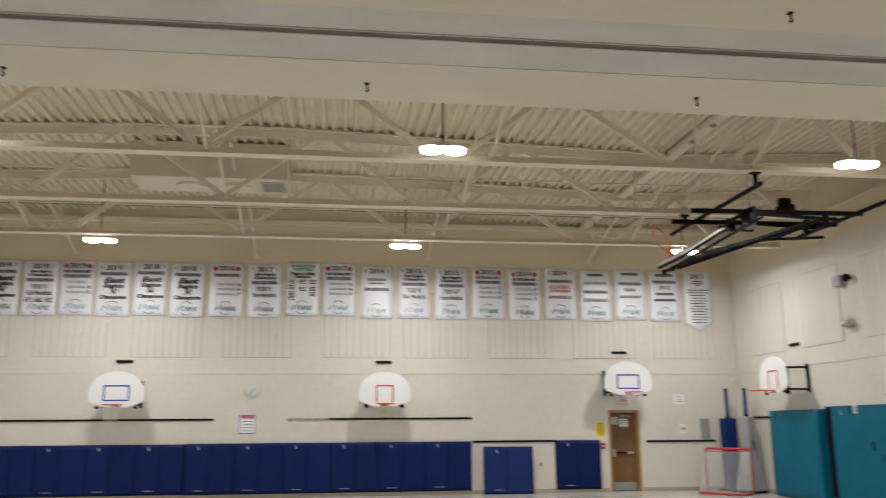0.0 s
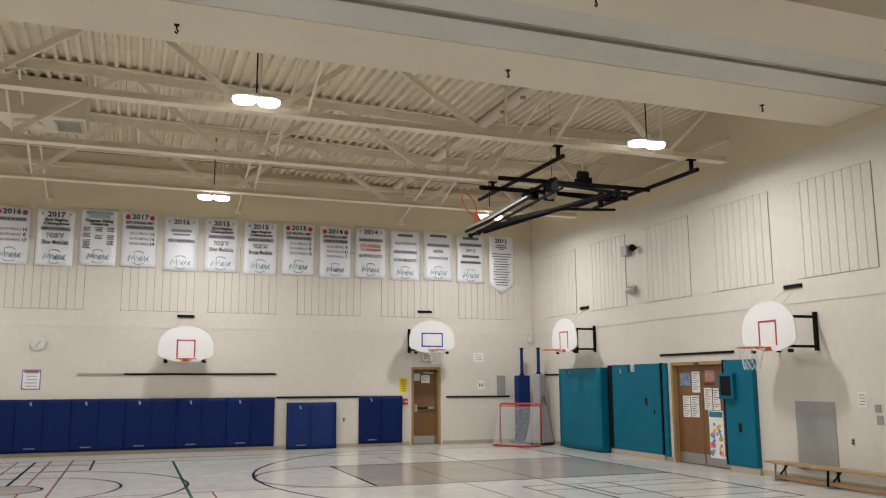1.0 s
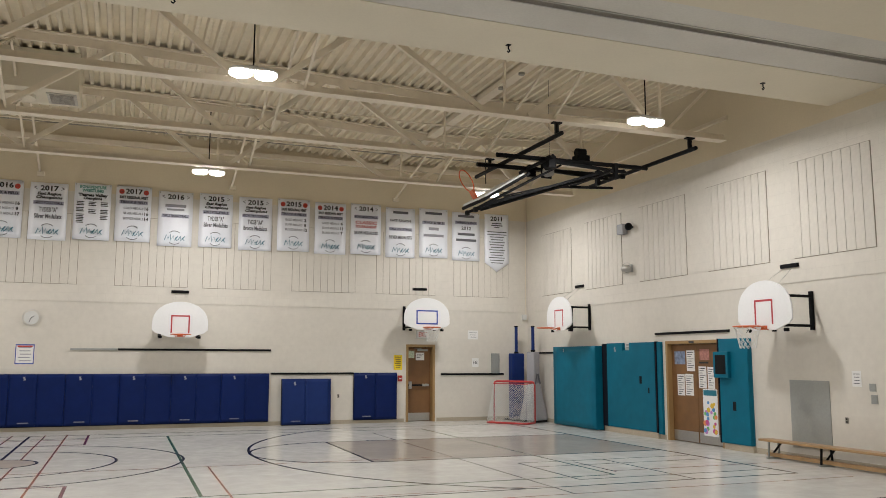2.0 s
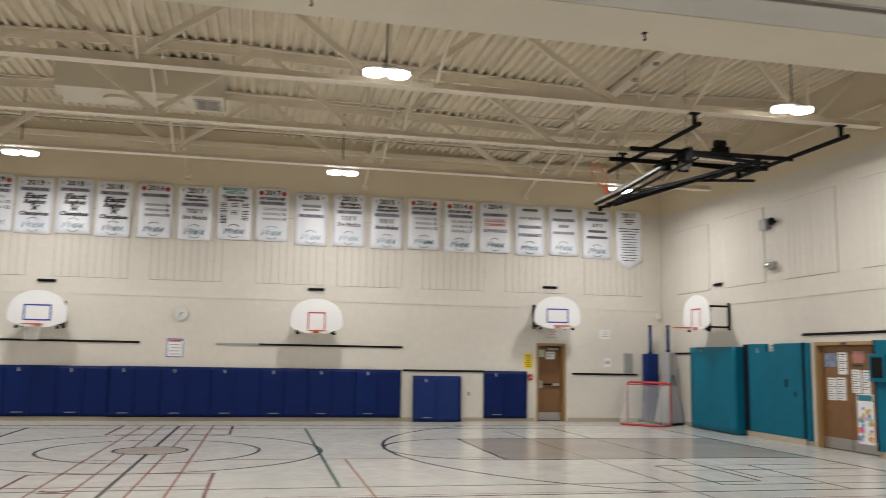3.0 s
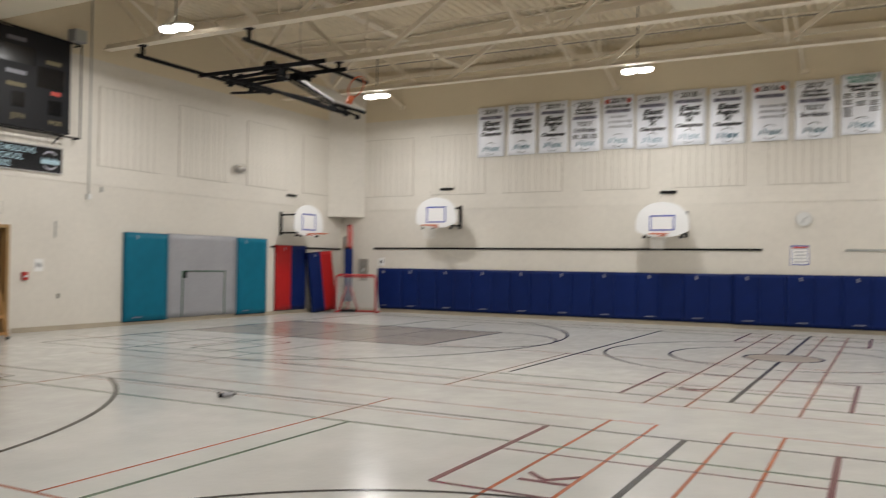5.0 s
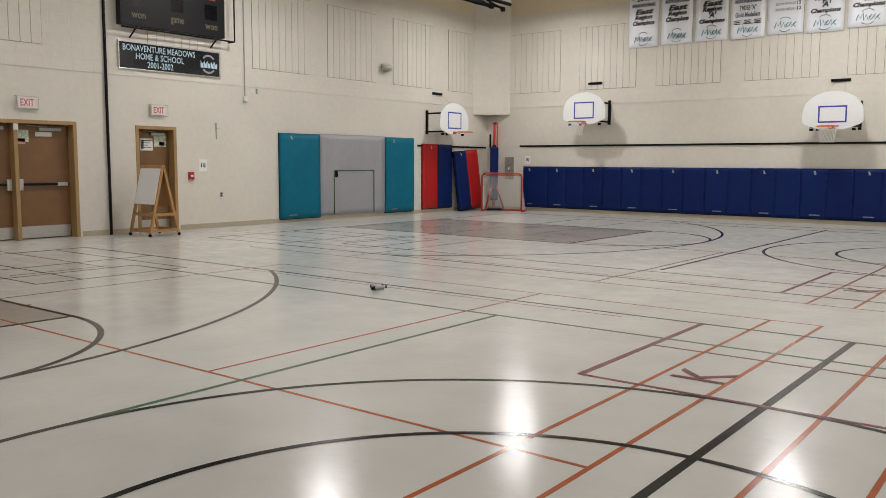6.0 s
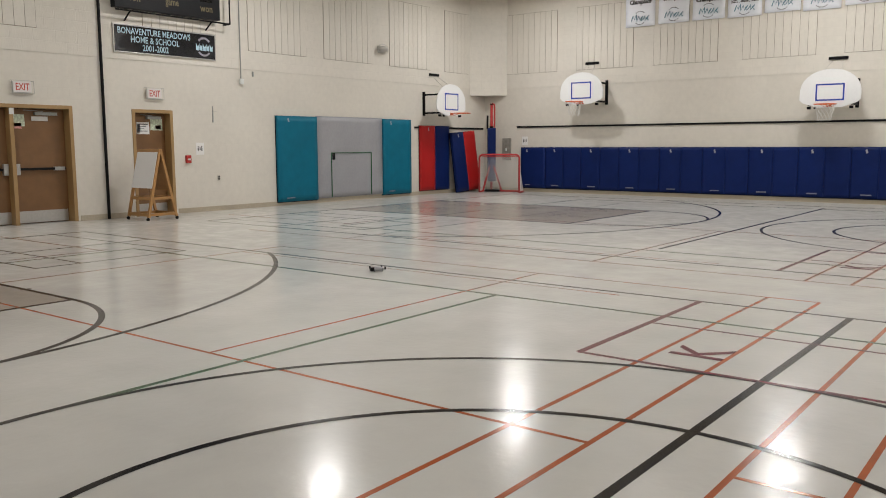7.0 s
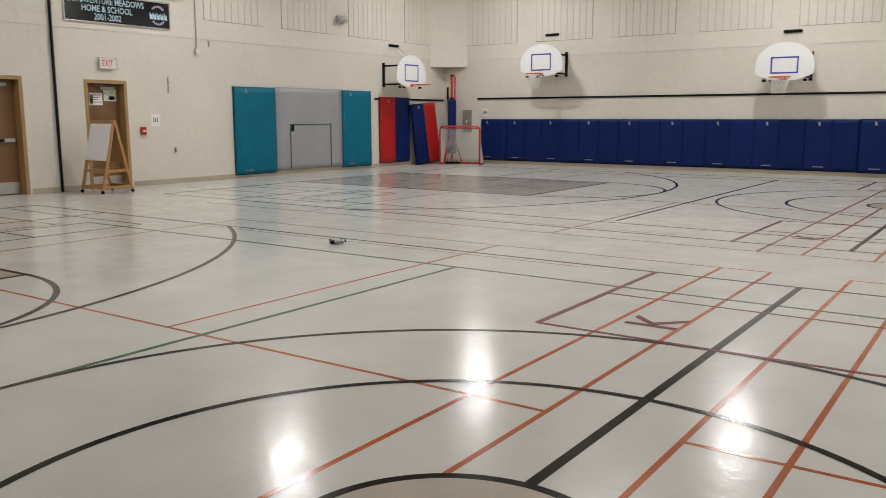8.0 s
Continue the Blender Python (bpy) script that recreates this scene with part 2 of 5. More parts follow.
def disc(bm, r, z0, z1, sides=24, m=None):
    made = bmesh.ops.create_cone(bm, cap_ends=True, segments=sides, radius1=r, radius2=r, depth=z1 - z0, matrix=Matrix.Translation((0, 0, (z0 + z1) / 2)))["verts"]
    if m is not None:
        bmesh.ops.transform(bm, matrix=m, verts=made)
    return bm


def mesh_of(name, bm, mat, smooth=False):
    me = bpy.data.meshes.new(name)
    bm.normal_update()
    bm.to_mesh(me)
    bm.free()
    me.materials.append(mat)
    if smooth:
        for p in me.polygons:
            p.use_smooth = True
    return me


def part(name, bm, mat, parent=None, label="", smooth=False):
    """Links a bmesh as one mesh object, under a thing or a part."""
    ob = new(name, mesh_of(name, bm, mat, smooth))
    if parent is not None:
        ob.parent = parent
    if label:
        tagged(ob, label)
    return ob


def thing(name, m, label, category, group="", kind=""):
    """An Empty that holds a thing's parts."""
    ob = new(name)
    ob.matrix_basis = m
    ob.empty_display_size = 0.1
    return tagged(ob, label, category, group, kind)


def B():
    return bmesh.new()


def boxed(*a, **k):
    return box(bmesh.new(), *a, **k)


def lettering(name, text, size, mat, parent, m, width=0.0, depth=0.0015, shear=0.0, bold=0.012):
    """Built-in lettering as a flat mesh in the x-z plane of its parent, facing -y, centred."""
    cu = bpy.data.curves.new(name, "FONT")
    cu.body, cu.size, cu.align_x, cu.align_y, cu.extrude, cu.shear = text, size, "CENTER", "CENTER", depth, shear
    cu.resolution_u = 2
    cu.offset = size * bold
    ob = bpy.data.objects.new(name, cu)
    scene.collection.objects.link(ob)
    bpy.context.view_layer.update()
    me = bpy.data.meshes.new_from_object(ob.evaluated_get(bpy.context.evaluated_depsgraph_get()))
    bpy.data.objects.remove(ob)
    if width and len(me.vertices):
        xs = [v.co.x for v in me.vertices]
        k = width / max(1e-4, max(xs) - min(xs))
        for v in me.vertices:
            v.co.x *= k
    me.materials.clear()
    me.materials.append(mat)
    out = new(name, me)
    out.parent = parent
    out.matrix_basis = m @ pose(0, 0, 0, 90, 0, 0)
    return out


# facing: things built facing -y are turned to stand on each wall
def on_north(x, z=0.0, off=0.0):
    return pose(x, YN - off, z)


def on_east(y, z=0.0, off=0.0):
    return pose(XE - off, y, z, 0, 0, -90)


def on_west(y, z=0.0, off=0.0):
    return pose(XW + off, y, z, 0, 0, 90)


# ---- floor ----
floor = tagged(part("floor", boxed(XW - 0.3, XE + 0.3, YS - 0.3, YN + 0.3, -0.2, 0.0), M_FLOOR), "glossy cream sheet gymnasium floor with faint stains", "floor", kind="structure")


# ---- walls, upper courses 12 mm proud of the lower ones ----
BAND_Z = 5.72       # where block courses give way to the smooth band, tinted for deck bounce


def wall(name, lower_boxes, upper_box, mat_low, mat_up, label):
    bm = B()
    for b in lower_boxes:
        box(bm, *b)
    w = part(name, bm, mat_low)
    tagged(w, label, "wall", kind="structure")
    x0, x1, y0, y1, z0, z1 = upper_box
    part("upper_courses", boxed(x0, x1, y0, y1, z0, BAND_Z), mat_up, w)
    part("top_band", boxed(x0, x1, y0, y1, BAND_Z, z1), M_BAND, w, "smooth wall band under the roof, tan from painted-in bounce light")
    return w


ND0, ND1, NDH = 8.13, 8.95, 2.08           # north door opening
ED0, ED1, EDH = 11.22, 13.02, 2.08         # east double door
WD0, WD1, WDH = 7.74, 8.63, 2.09           # west single door
WE0, WE1, WEH = 4.36, 6.52, 2.11           # west double door
T = 0.28
wall_north = wall("wall_north", [(XW - T, ND0, YN, YN + T, 0, LEDGE), (ND1, XE + T, YN, YN + T, 0, LEDGE), (ND0, ND1, YN, YN + T, NDH, LEDGE)],
                  (XW - T, XE + T, YN - 0.012, YN + T, LEDGE, TOP + 0.3), M_WALL_X, M_UPPER_X, "cream painted concrete block gymnasium wall")
wall_east = wall("wall_east", [(XE, XE + T, YS, ED0, 0, LEDGE), (XE, XE + T, ED1, YN, 0, LEDGE), (XE, XE + T, ED0, ED1, EDH, LEDGE)],
                 (XE - 0.012, XE + T, YS, YN - 0.012, LEDGE, TOP + 0.3), M_WALL_Y, M_UPPER_Y, "cream painted concrete block gymnasium wall")
wall_west = wall("wall_west", [(XW - T, XW, YS, WE0, 0, LEDGE), (XW - T, XW, WE1, WD0, 0, LEDGE), (XW - T, XW, WD1, YN, 0, LEDGE),
                               (XW - T, XW, WE0, WE1, WEH, LEDGE), (XW - T, XW, WD0, WD1, WDH, LEDGE)],
                 (XW - T, XW + 0.012, YS, YN - 0.012, LEDGE, TOP + 0.3), M_WALL_Y, M_UPPER_Y, "cream painted concrete block gymnasium wall")
wall_south = wall("wall_south", [(XW - T, XE + T, YS - T, YS, 0, LEDGE)], (XW - T, XE + T, YS - T, YS + 0.012, LEDGE, TOP + 0.3), M_WALL_X, M_UPPER_X,
                  "cream painted concrete block gymnasium wall")
# boxed-in corner above the ledge
bm = B()
corner = [(XW + 0.012, 18.85), (XW + 0.012, YN - 0.012), (-13.5, YN - 0.012)]
lo = [bm.verts.new((x, y, 2.84)) for x, y in corner]
hi = [bm.verts.new((x, y, TOP)) for x, y in corner]
bm.faces.new(lo), bm.faces.new(hi[::-1])
for i in range(3):
    bm.faces.new((lo[i], hi[i], hi[(i + 1) % 3], lo[(i + 1) % 3]))
bmesh.ops.recalc_face_normals(bm, faces=bm.faces)
tagged(part("corner_bulkhead", bm, M_UPPER_Y), "cream painted boxed-in corner shaft above the goal posts", "bulkhead", kind="structure")

# base strips
for a, b in ((XW + 0.01, ND0 - 0.06), (ND1 + 0.06, XE - 0.01)):
    tagged(part("baseboard", boxed(a, b, YN - 0.012, YN, 0, 0.1, 0.003), M_BASE), "tan rubber wall base", "baseboard", kind="structure")
for a, b in ((YS + 0.01, ED0 - 0.06), (ED1 + 0.06, YN - 0.013)):
    tagged(part("baseboard", boxed(XE - 0.012, XE, a, b, 0, 0.1, 0.003), M_BASE), "tan rubber wall base", "baseboard", kind="structure")
for a, b in ((YS + 0.01, WE0 - 0.06), (WE1 + 0.06, WD0 - 0.06), (WD1 + 0.06, YN - 0.013)):
    tagged(part("baseboard", boxed(XW, XW + 0.012, a, b, 0, 0.1, 0.003), M_BASE), "tan rubber wall base", "baseboard", kind="structure")

# ---- ceiling: fluted steel deck ----
bm = B()
pitch = 0.2
x = XW - 0.1
prof = []
while x < XE + 0.1:
    z = deck_z(x)
    prof += [(x, z), (x + 0.062, z), (x + 0.086, z + 0.076), (x + 0.176, z + 0.076)]
    x += pitch
rows = [[bm.verts.new((px, y, pz)) for px, pz in prof] for y in (YS - 0.1, YN + 0.1)]
for i in range(len(prof) - 1):
    bm.faces.new((rows[0][i], rows[0][i + 1], rows[1][i + 1], rows[1][i]))
box(bm, XW - 0.3, XE + 0.3, YS - 0.3, YN + 0.3, TOP + 0.085, TOP + 0.22)
tagged(part("ceiling", bm, M_DECK), "cream painted ribbed steel roof deck", "ceiling", kind="structure")


# ---- roof joists, their top chords following the deck ----
BOTTOM_Z = 5.86
APEX = (1.85, 5.70, 10.05)                 # upper web joints, measured from the middle of the joist
FOOT = ((0.12, -0.12), (3.68, 4.05), (7.70, 8.55), (11.25, 11.40))   # lower web joints: end of the falling web, start of the rising one


def chord(bm, outline, a, b):
    """A rolled section drawn from a to b; the outline gives its width and its height above the two ends."""
    ends = [[bm.verts.new((p[0], p[1] + w, p[2] + h)) for w, h in outline] for p in (a, b)]
    n = len(outline)
    for i in range(n):
        bm.faces.new((ends[0][i], ends[0][(i + 1) % n], ends[1][(i + 1) % n], ends[1][i]))
    bm.faces.new(ends[0][::-1]), bm.faces.new(ends[1])
    bmesh.ops.recalc_face_normals(bm, faces=bm.faces)
    return bm


def roof_joist(y):
    j = thing("roof_joist", pose(0, y, 0), "deep cream painted open-web steel roof joist", "joist", "roof joists")
    tee = [(-0.105, 0), (0.105, 0), (0.105, 0.018), (0.022, 0.018), (0.022, 0.125), (-0.022, 0.125), (-0.022, 0.018), (-0.105, 0.018)]
    part("bottom_chord", chord(B(), tee, (XW + 0.35, 0, BOTTOM_Z), (XE - 0.35, 0, BOTTOM_Z)), M_STEEL, j)
    flipped = [(w * 1.15, -0.002 - h * 1.45) for w, h in tee]
    stops = [XW, RIDGE_X - VALLEY_X, RIDGE_X - 1.2, RIDGE_X + 1.2, RIDGE_X + VALLEY_X, XE]
    for a, b in zip(stops, stops[1:]):
        part("top_chord", chord(B(), flipped, (a, 0, deck_z(a)), (b, 0, deck_z(b))), M_STEEL, j)
    webs = []
    for s in (-1, 1):
        at = lambda d: RIDGE_X + s * d
        for k, a in enumerate(APEX):
            webs.append(((at(a - 0.10), 0, deck_z(at(a)) - 0.10), (at(FOOT[k][1]), 0, BOTTOM_Z + 0.05), 0.095))
            webs.append(((at(a + 0.10), 0, deck_z(at(a)) - 0.10), (at(FOOT[k + 1][0]), 0, BOTTOM_Z + 0.05), 0.095))
        webs.append(((at(11.40), 0, BOTTOM_Z + 0.06), (at(12.75), 0, deck_z(at(12.75)) - 0.06), 0.05))
        for d in (3.86, 8.1, 11.3):
            webs.append(((at(d), 0, BOTTOM_Z + 0.03), (at(d), 0, deck_z(at(d)) - 0.05), 0.042))
    for a, b, w in webs:
        part("web_member", bar(B(), a, b, w * 0.85, w), M_STEEL, j)
    for d in (0.0, 3.86, -3.86, 11.32, -11.32):
        gx = RIDGE_X + d
        part("gusset_plate", boxed(gx - 0.2, gx + 0.2, -0.046, 0.046, BOTTOM_Z + 0.022, BOTTOM_Z + 0.15, 0.004), M_STEEL, j)
    return j


JOISTS = (-5.0, -2.1, 0.8, 10.5, 13.4, 16.3)
for jy in JOISTS:
    roof_joist(jy)
# beams along the two valleys, with roof drains let into them
for s in (-1, 1):
    vx = RIDGE_X + s * VALLEY_X
    vb = part("valley_beam", boxed(vx - 0.11, vx + 0.11, 8.26, YN - 0.14, VALLEY_Z - 0.11, VALLEY_Z - 0.012, 0.006), M_STEEL)
    tagged(vb, "cream painted steel channel along a valley of the roof deck", "beam", kind="structure")
    for dy in (11.3, 12.2):
        part("drain_fitting", disc(B(), 0.06, VALLEY_Z - 0.15, VALLEY_Z - 0.105, 16, pose(vx - s * 0.02, dy, 0)), M_TRACK, vb, "small dark roof drain fitting")
# cross bridging between joists, to the bulkhead and to the north wall
for bx in (-14.33 + 3.9 * 0.55, -5.7, -1.2, 3.3, 7.75):
    br = thing("joist_bridging", pose(bx, 0, 0), "cream painted steel angle cross bridging between roof joists", "bridging", "bridging")
    up = deck_z(bx) - 0.16
    for a, b in ((10.5, 13.4), (13.4, 16.3)):
        part("brace", bar(B(), (0, a, up), (0, b, 5.93), 0.04, 0.04), M_STEEL, br)
        part("brace", bar(B(), (0.06, a, 5.93), (0.06, b, up), 0.04, 0.04), M_STEEL, br)
    part("brace", bar(B(), (0.06, 8.27, 6.98), (0.06, 10.5, 5.93), 0.04, 0.04), M_STEEL, br)
    part("brace", bar(B(), (0, 8.27, 6.30), (0, 10.5, up), 0.04, 0.04), M_STEEL, br)
    part("brace", bar(B(), (0, 16.3, up), (0, YN - 0.06, 6.12), 0.045, 0.045), M_STEEL, br)
    part("brace", bar(B(), (0.06, 16.3, 5.93), (0.06, YN - 0.02, up - 0.02), 0.045, 0.045), M_STEEL, br)
    part("wall_bracket", boxed(-0.06, 0.1, YN - 0.1, YN - 0.012, 6.04, 6.14, 0.004), M_STEEL, br)
# steel angle fixed along the east wall behind the joist ends
ang = prism(B(), [(0.0, 0.0), (0.09, 0.0), (0.09, 0.10), (0.075, 0.10), (0.075, 0.015), (0.0, 0.015)], 10.75, YN - 0.14)
bmesh.ops.translate(ang, verts=ang.verts, vec=(XE - 0.105, 0, 6.40))
tagged(part("wall_angle", ang, M_STEEL), "cream painted steel angle along the upper wall", "beam", kind="structure")
# steel beam along the north wall top
tagged(part("wall_beam", boxed(XW + 0.02, XE - 0.02, YN - 0.13, YN - 0.014, 6.93, 7.06, 0.006), M_STEEL), "cream painted steel ledger along the wall head", "beam", kind="structure")

# ---- dividing bulkhead with the folding wall track ----
BN, BS, BZ = 8.25, 4.7, 5.95
bm = B()
box(bm, XW + 0.014, XE - 0.014, 7.07, BN, BZ, TOP)
box(bm, XW + 0.014, XE - 0.014, BS, 5.76, BZ, TOP)
bulkhead = tagged(part("bulkhead", bm, M_DRYWALL), "cream painted bulkhead across the hall", "bulkhead", kind="structure")
part("track_board", boxed(XW + 0.014, XE - 0.014, 6.42, 7.068, BZ + 0.008, BZ + 0.2), M_GREYBOARD, bulkhead, "scuffed grey painted board")
part("track_board", boxed(XW + 0.014, XE - 0.014, 5.762, 6.28, BZ + 0.008, BZ + 0.2), M_GREYBOARD, bulkhead, "scuffed grey painted board")
part("track", boxed(XW + 0.014, XE - 0.014, 6.28, 6.42, BZ + 0.06, BZ + 0.2), M_TRACKLINE, bulkhead, "grey steel folding wall track")
part("track_lip", boxed(XW + 0.014, XE - 0.014, 6.405, 6.43, BZ - 0.004, BZ + 0.06), M_METAL, bulkhead)
part("track_lip", boxed(XW + 0.014, XE - 0.014, 6.27, 6.295, BZ - 0.004, BZ + 0.06), M_METAL, bulkhead)

# bulkhead hooks
HOOK = mesh_of("ceiling_hook", tube(box(B(), -0.03, 0.03, -0.03, 0.03, -0.012, 0.0, 0.003), [(0, 0, -0.01), (0, 0, -0.06), (0.02, 0, -0.085), (0, 0, -0.11), (-0.02, 0, -0.09)], 0.011, 6), M_BLACKSTEEL)
for hy, xs in ((7.7, (-11.8, -7.45, -3.1, 1.24, 5.6, 9.95)), (5.36, (1.24, 5.6, 9.95))):
    for hx in xs:
        h = new("ceiling_hook", HOOK)
        h.matrix_basis = pose(hx, hy, BZ)
        tagged(h, "small dark steel eye hook under the bulkhead", "hook", "bulkhead hooks")


# ---- court lines: painted strips ----
LINE_Z, PAINT = 0.0035, 0.35       # PAINT thins every coat


def strip(parent, mat, a, b, w, z=LINE_Z, name="line"):
    (ax, ay), (bx, by) = a, b
    z *= PAINT
    d = Vector((bx - ax, by - ay)).normalized() * (w / 2)
    n = Vector((-d.y, d.x))
    bm = B()
    pts = [(ax + n.x, ay + n.y), (bx + n.x, by + n.y), (bx - n.x, by - n.y), (ax - n.x, ay - n.y)]
    top = [bm.verts.new((x, y, z)) for x, y in pts]
    low = [bm.verts.new((x, y, 0.0002)) for x, y in pts]
    bm.faces.new(top)
    for i in range(4):
        bm.faces.new((low[i], low[(i + 1) % 4], top[(i + 1) % 4], top[i]))
    bmesh.ops.recalc_face_normals(bm, faces=bm.faces)
    return part(name, bm, mat, parent)


def arc(parent, mat, cx, cy, r, w, a0=0.0, a1=360.0, z=LINE_Z, name="arc"):
    z *= PAINT
    n = max(12, int(abs(a1 - a0) / 3))
    bm = B()
    inn, out, ino, outo = [], [], [], []
    for i in range(n + 1):
        t = radians(a0 + (a1 - a0) * i / n)
        c, s = math.cos(t), math.sin(t)
        inn.append(bm.verts.new((cx + (r - w / 2) * c, cy + (r - w / 2) * s, z)))
        out.append(bm.verts.new((cx + (r + w / 2) * c, cy + (r + w / 2) * s, z)))
    for i in range(n):
        bm.faces.new((inn[i], out[i], out[i + 1], inn[i + 1]))
    return part(name, bm, mat, parent)


def patch(parent, mat, x0, x1, y0, y1, z, name="painted_area"):
    return part(name, boxed(x0, x1, y0, y1, 0.0001, z * PAINT), mat, parent)


def court(cy, flip, label):
    """One court's markings; flip is 1 where the dividing line lies to the north and -1 where it lies to the south."""
    c = thing("court_markings", pose(CX + (0.06 if flip > 0 else 0.0), cy, 0, 0, 0, 0.7 if flip > 0 else 0.0), label, "floor markings", "courts", "structure")
    Y = lambda v: flip * v
    x1, x0, half = 11.45, -11.45, 5.12
    k, g, o, r = M_LINE_BLACK, M_LINE_GREEN, M_LINE_ORANGE, M_LINE_MAROON
    # keys
    for s in (-1, 1):
        patch(c, M_KEY, min(s * 5.8, s * x1), max(s * 5.8, s * x1), -1.68, 1.84, 0.0018, "key_area")
        strip(c, k, (s * 5.8, -1.68), (s * 5.8, 1.84), 0.05, 0.0052)
        for yy in (-1.68, 1.84):
            strip(c, k, (s * 5.8, yy), (s * x1, yy), 0.05, 0.0051)
        arc(c, k, s * 5.8, 0.08, 1.76, 0.052, -90 if s < 0 else 90, 90 if s < 0 else 270, 0.0046)
        # three point arc
        lim = 58.5
        arc(c, k, s * 10.05, 0.0, 6.0, 0.052, -lim if s < 0 else 180 - lim, lim if s < 0 else 180 + lim, 0.0044)
        for tick in (0.9, 1.75, 2.6):
            strip(c, k, (s * (5.8 + tick), 1.78 + 0.02), (s * (5.8 + tick), 1.78 + 0.12), 0.05, 0.0049)
            strip(c, k, (s * (5.8 + tick), -1.64), (s * (5.8 + tick), -1.74), 0.05, 0.0049)
    # boundaries, centre line, circles
    strip(c, k, (x0, Y(half)), (x1, Y(half)), 0.036, 0.0040)
    strip(c, k, (x0, Y(-half)), (x1, Y(-half)), 0.036, 0.0040)
    strip(c, k, (x0, -half), (x0, half), 0.05, 0.0042)
    strip(c, k, (x1, -half), (x1, half), 0.05, 0.0042)
    strip(c, k, (-0.06 if flip > 0 else 0.03, -half), (0.033 if flip > 0 else 0.03, half), 0.052, 0.0056, "centre_line")
    arc(c, k, 0.03, 0, 1.79, 0.047, z=0.0048)
    arc(c, k, 0.03, 0, 2.86, 0.047, z=0.0047)
    bm = B()
    bmesh.ops.create_circle(bm, cap_ends=True, segments=40, radius=0.58, matrix=Matrix.Translation((0.02, 0, 0.0061 * PAINT)))
    part("centre_disc", bm, M_DISC, c)
    arc(c, k, 0.02, 0, 0.6, 0.045, z=0.0066)
    # green: attack lines, side lines
    for s in (-1, 1):
        if flip < 0 and s < 0:
            strip(c, k, (-3.06, Y(-4.6)), (-3.02, Y(4.1)), 0.05, 0.0032)
        else:
            strip(c, g, (s * 2.83, Y(-4.3)), (s * 2.83, Y(4.32)), 0.05 if flip < 0 else 0.042, 0.0032)
        strip(c, g, (s * 8.75, Y(-4.3)), (s * 8.75, Y(4.32)), 0.04, 0.0033)
    for yy in (-4.3, 4.32):
        strip(c, g, (-8.75, Y(yy)), (8.75, Y(yy)), 0.04, 0.0034)
    # orange: three small courts side by side
    for s in (-1, 1):
        for xx in (0.77, 0.33):
            strip(c, o, (s * xx, Y(-5.3)), (s * xx, Y(5.68)), 0.031, 0.0028)
        strip(c, o, (s * 3.18, Y(1.36)), (s * 3.18, Y(5.68)), 0.028, 0.0029)
        strip(c, o, (s * 0.33, Y(1.36)), (s * 7.3, Y(1.36)), 0.028, 0.0030)
        strip(c, o, (s * 0.33, Y(5.68)), (s * 7.3, Y(5.68)), 0.02, 0.0030)
        strip(c, o, (s * 1.9, Y(4.98)), (s * 7.3, Y(4.98)), 0.014, 0.0031)
        strip(c, o if flip > 0 else k, (s * 7.3, Y(-3.6)), (s * 7.3, Y(5.68)), 0.03 if flip > 0 else 0.02, 0.0029)
        strip(c, o, (s * 8.9, Y(3.95)), (s * 12.3, Y(3.95)), 0.028, 0.0030)
        strip(c, r, (s * 8.95, Y(4.05)), (s * 8.95, Y(2.75)), 0.03, 0.0036)
        # end zone boxes
        for yy in (2.6, 3.15, 4.6):
            strip(c, k, (s * 8.0, Y(yy)), (s * x1, Y(yy)), 0.025, 0.0037)
        strip(c, k, (s * 8.0, Y(2.6)), (s * 8.0, Y(4.6)), 0.03, 0.0038)
        strip(c, k, (s * 9.6, Y(2.6)), (s * 9.6, Y(half)), 0.03, 0.0038)
    # maroon boxes against both side lines
    for yy in (1, -1):
        y0, y1 = Y(yy * half), Y(yy * 2.87)
        for xx in (-1.19, 1.21):
            strip(c, r, (xx, y0), (xx, y1), 0.048, 0.0059)
        strip(c, r, (-1.19, y1), (1.21, y1), 0.038, 0.0058)
        strip(c, r, (-1.17, Y(yy * 4.03)), (1.21, Y(yy * 4.03)), 0.028, 0.0057)
    return c


near_court = court(CY_NEAR, 1, "black, green, orange and maroon painted court lines with taupe keys")
far_court = court(CY_FAR, -1, "black, green, orange and maroon painted court lines with taupe keys")
for cc, ky in ((near_court, 3.33), (far_court, -4.35)):
    k = lettering("painted_letter", "K", 0.52, M_LINE_MAROON, cc, Matrix(), depth=0.001, bold=0.0)
    k.matrix_basis = pose(-0.50, ky, 0.0073 * PAINT, 0, 0, 90)
# long orange line beyond the side line of the far court
for yy, xa, xb in ((7.42, -10.5, 11.0),):
    strip(far_court, M_LINE_ORANGE, (xa - CX, yy - CY_FAR), (xb - CX, yy - CY_FAR), 0.022, 0.0027)


# ---- acoustic slot panels in the upper courses ----
STRIPS, SW = 9, 0.19
M_STRIPMESH = mesh_of("acoustic_block", boxed(-SW / 2 + 0.0045, SW / 2 - 0.0045, -0.010, 0.0, 0.0, 1.70, 0.002), M_STRIP)


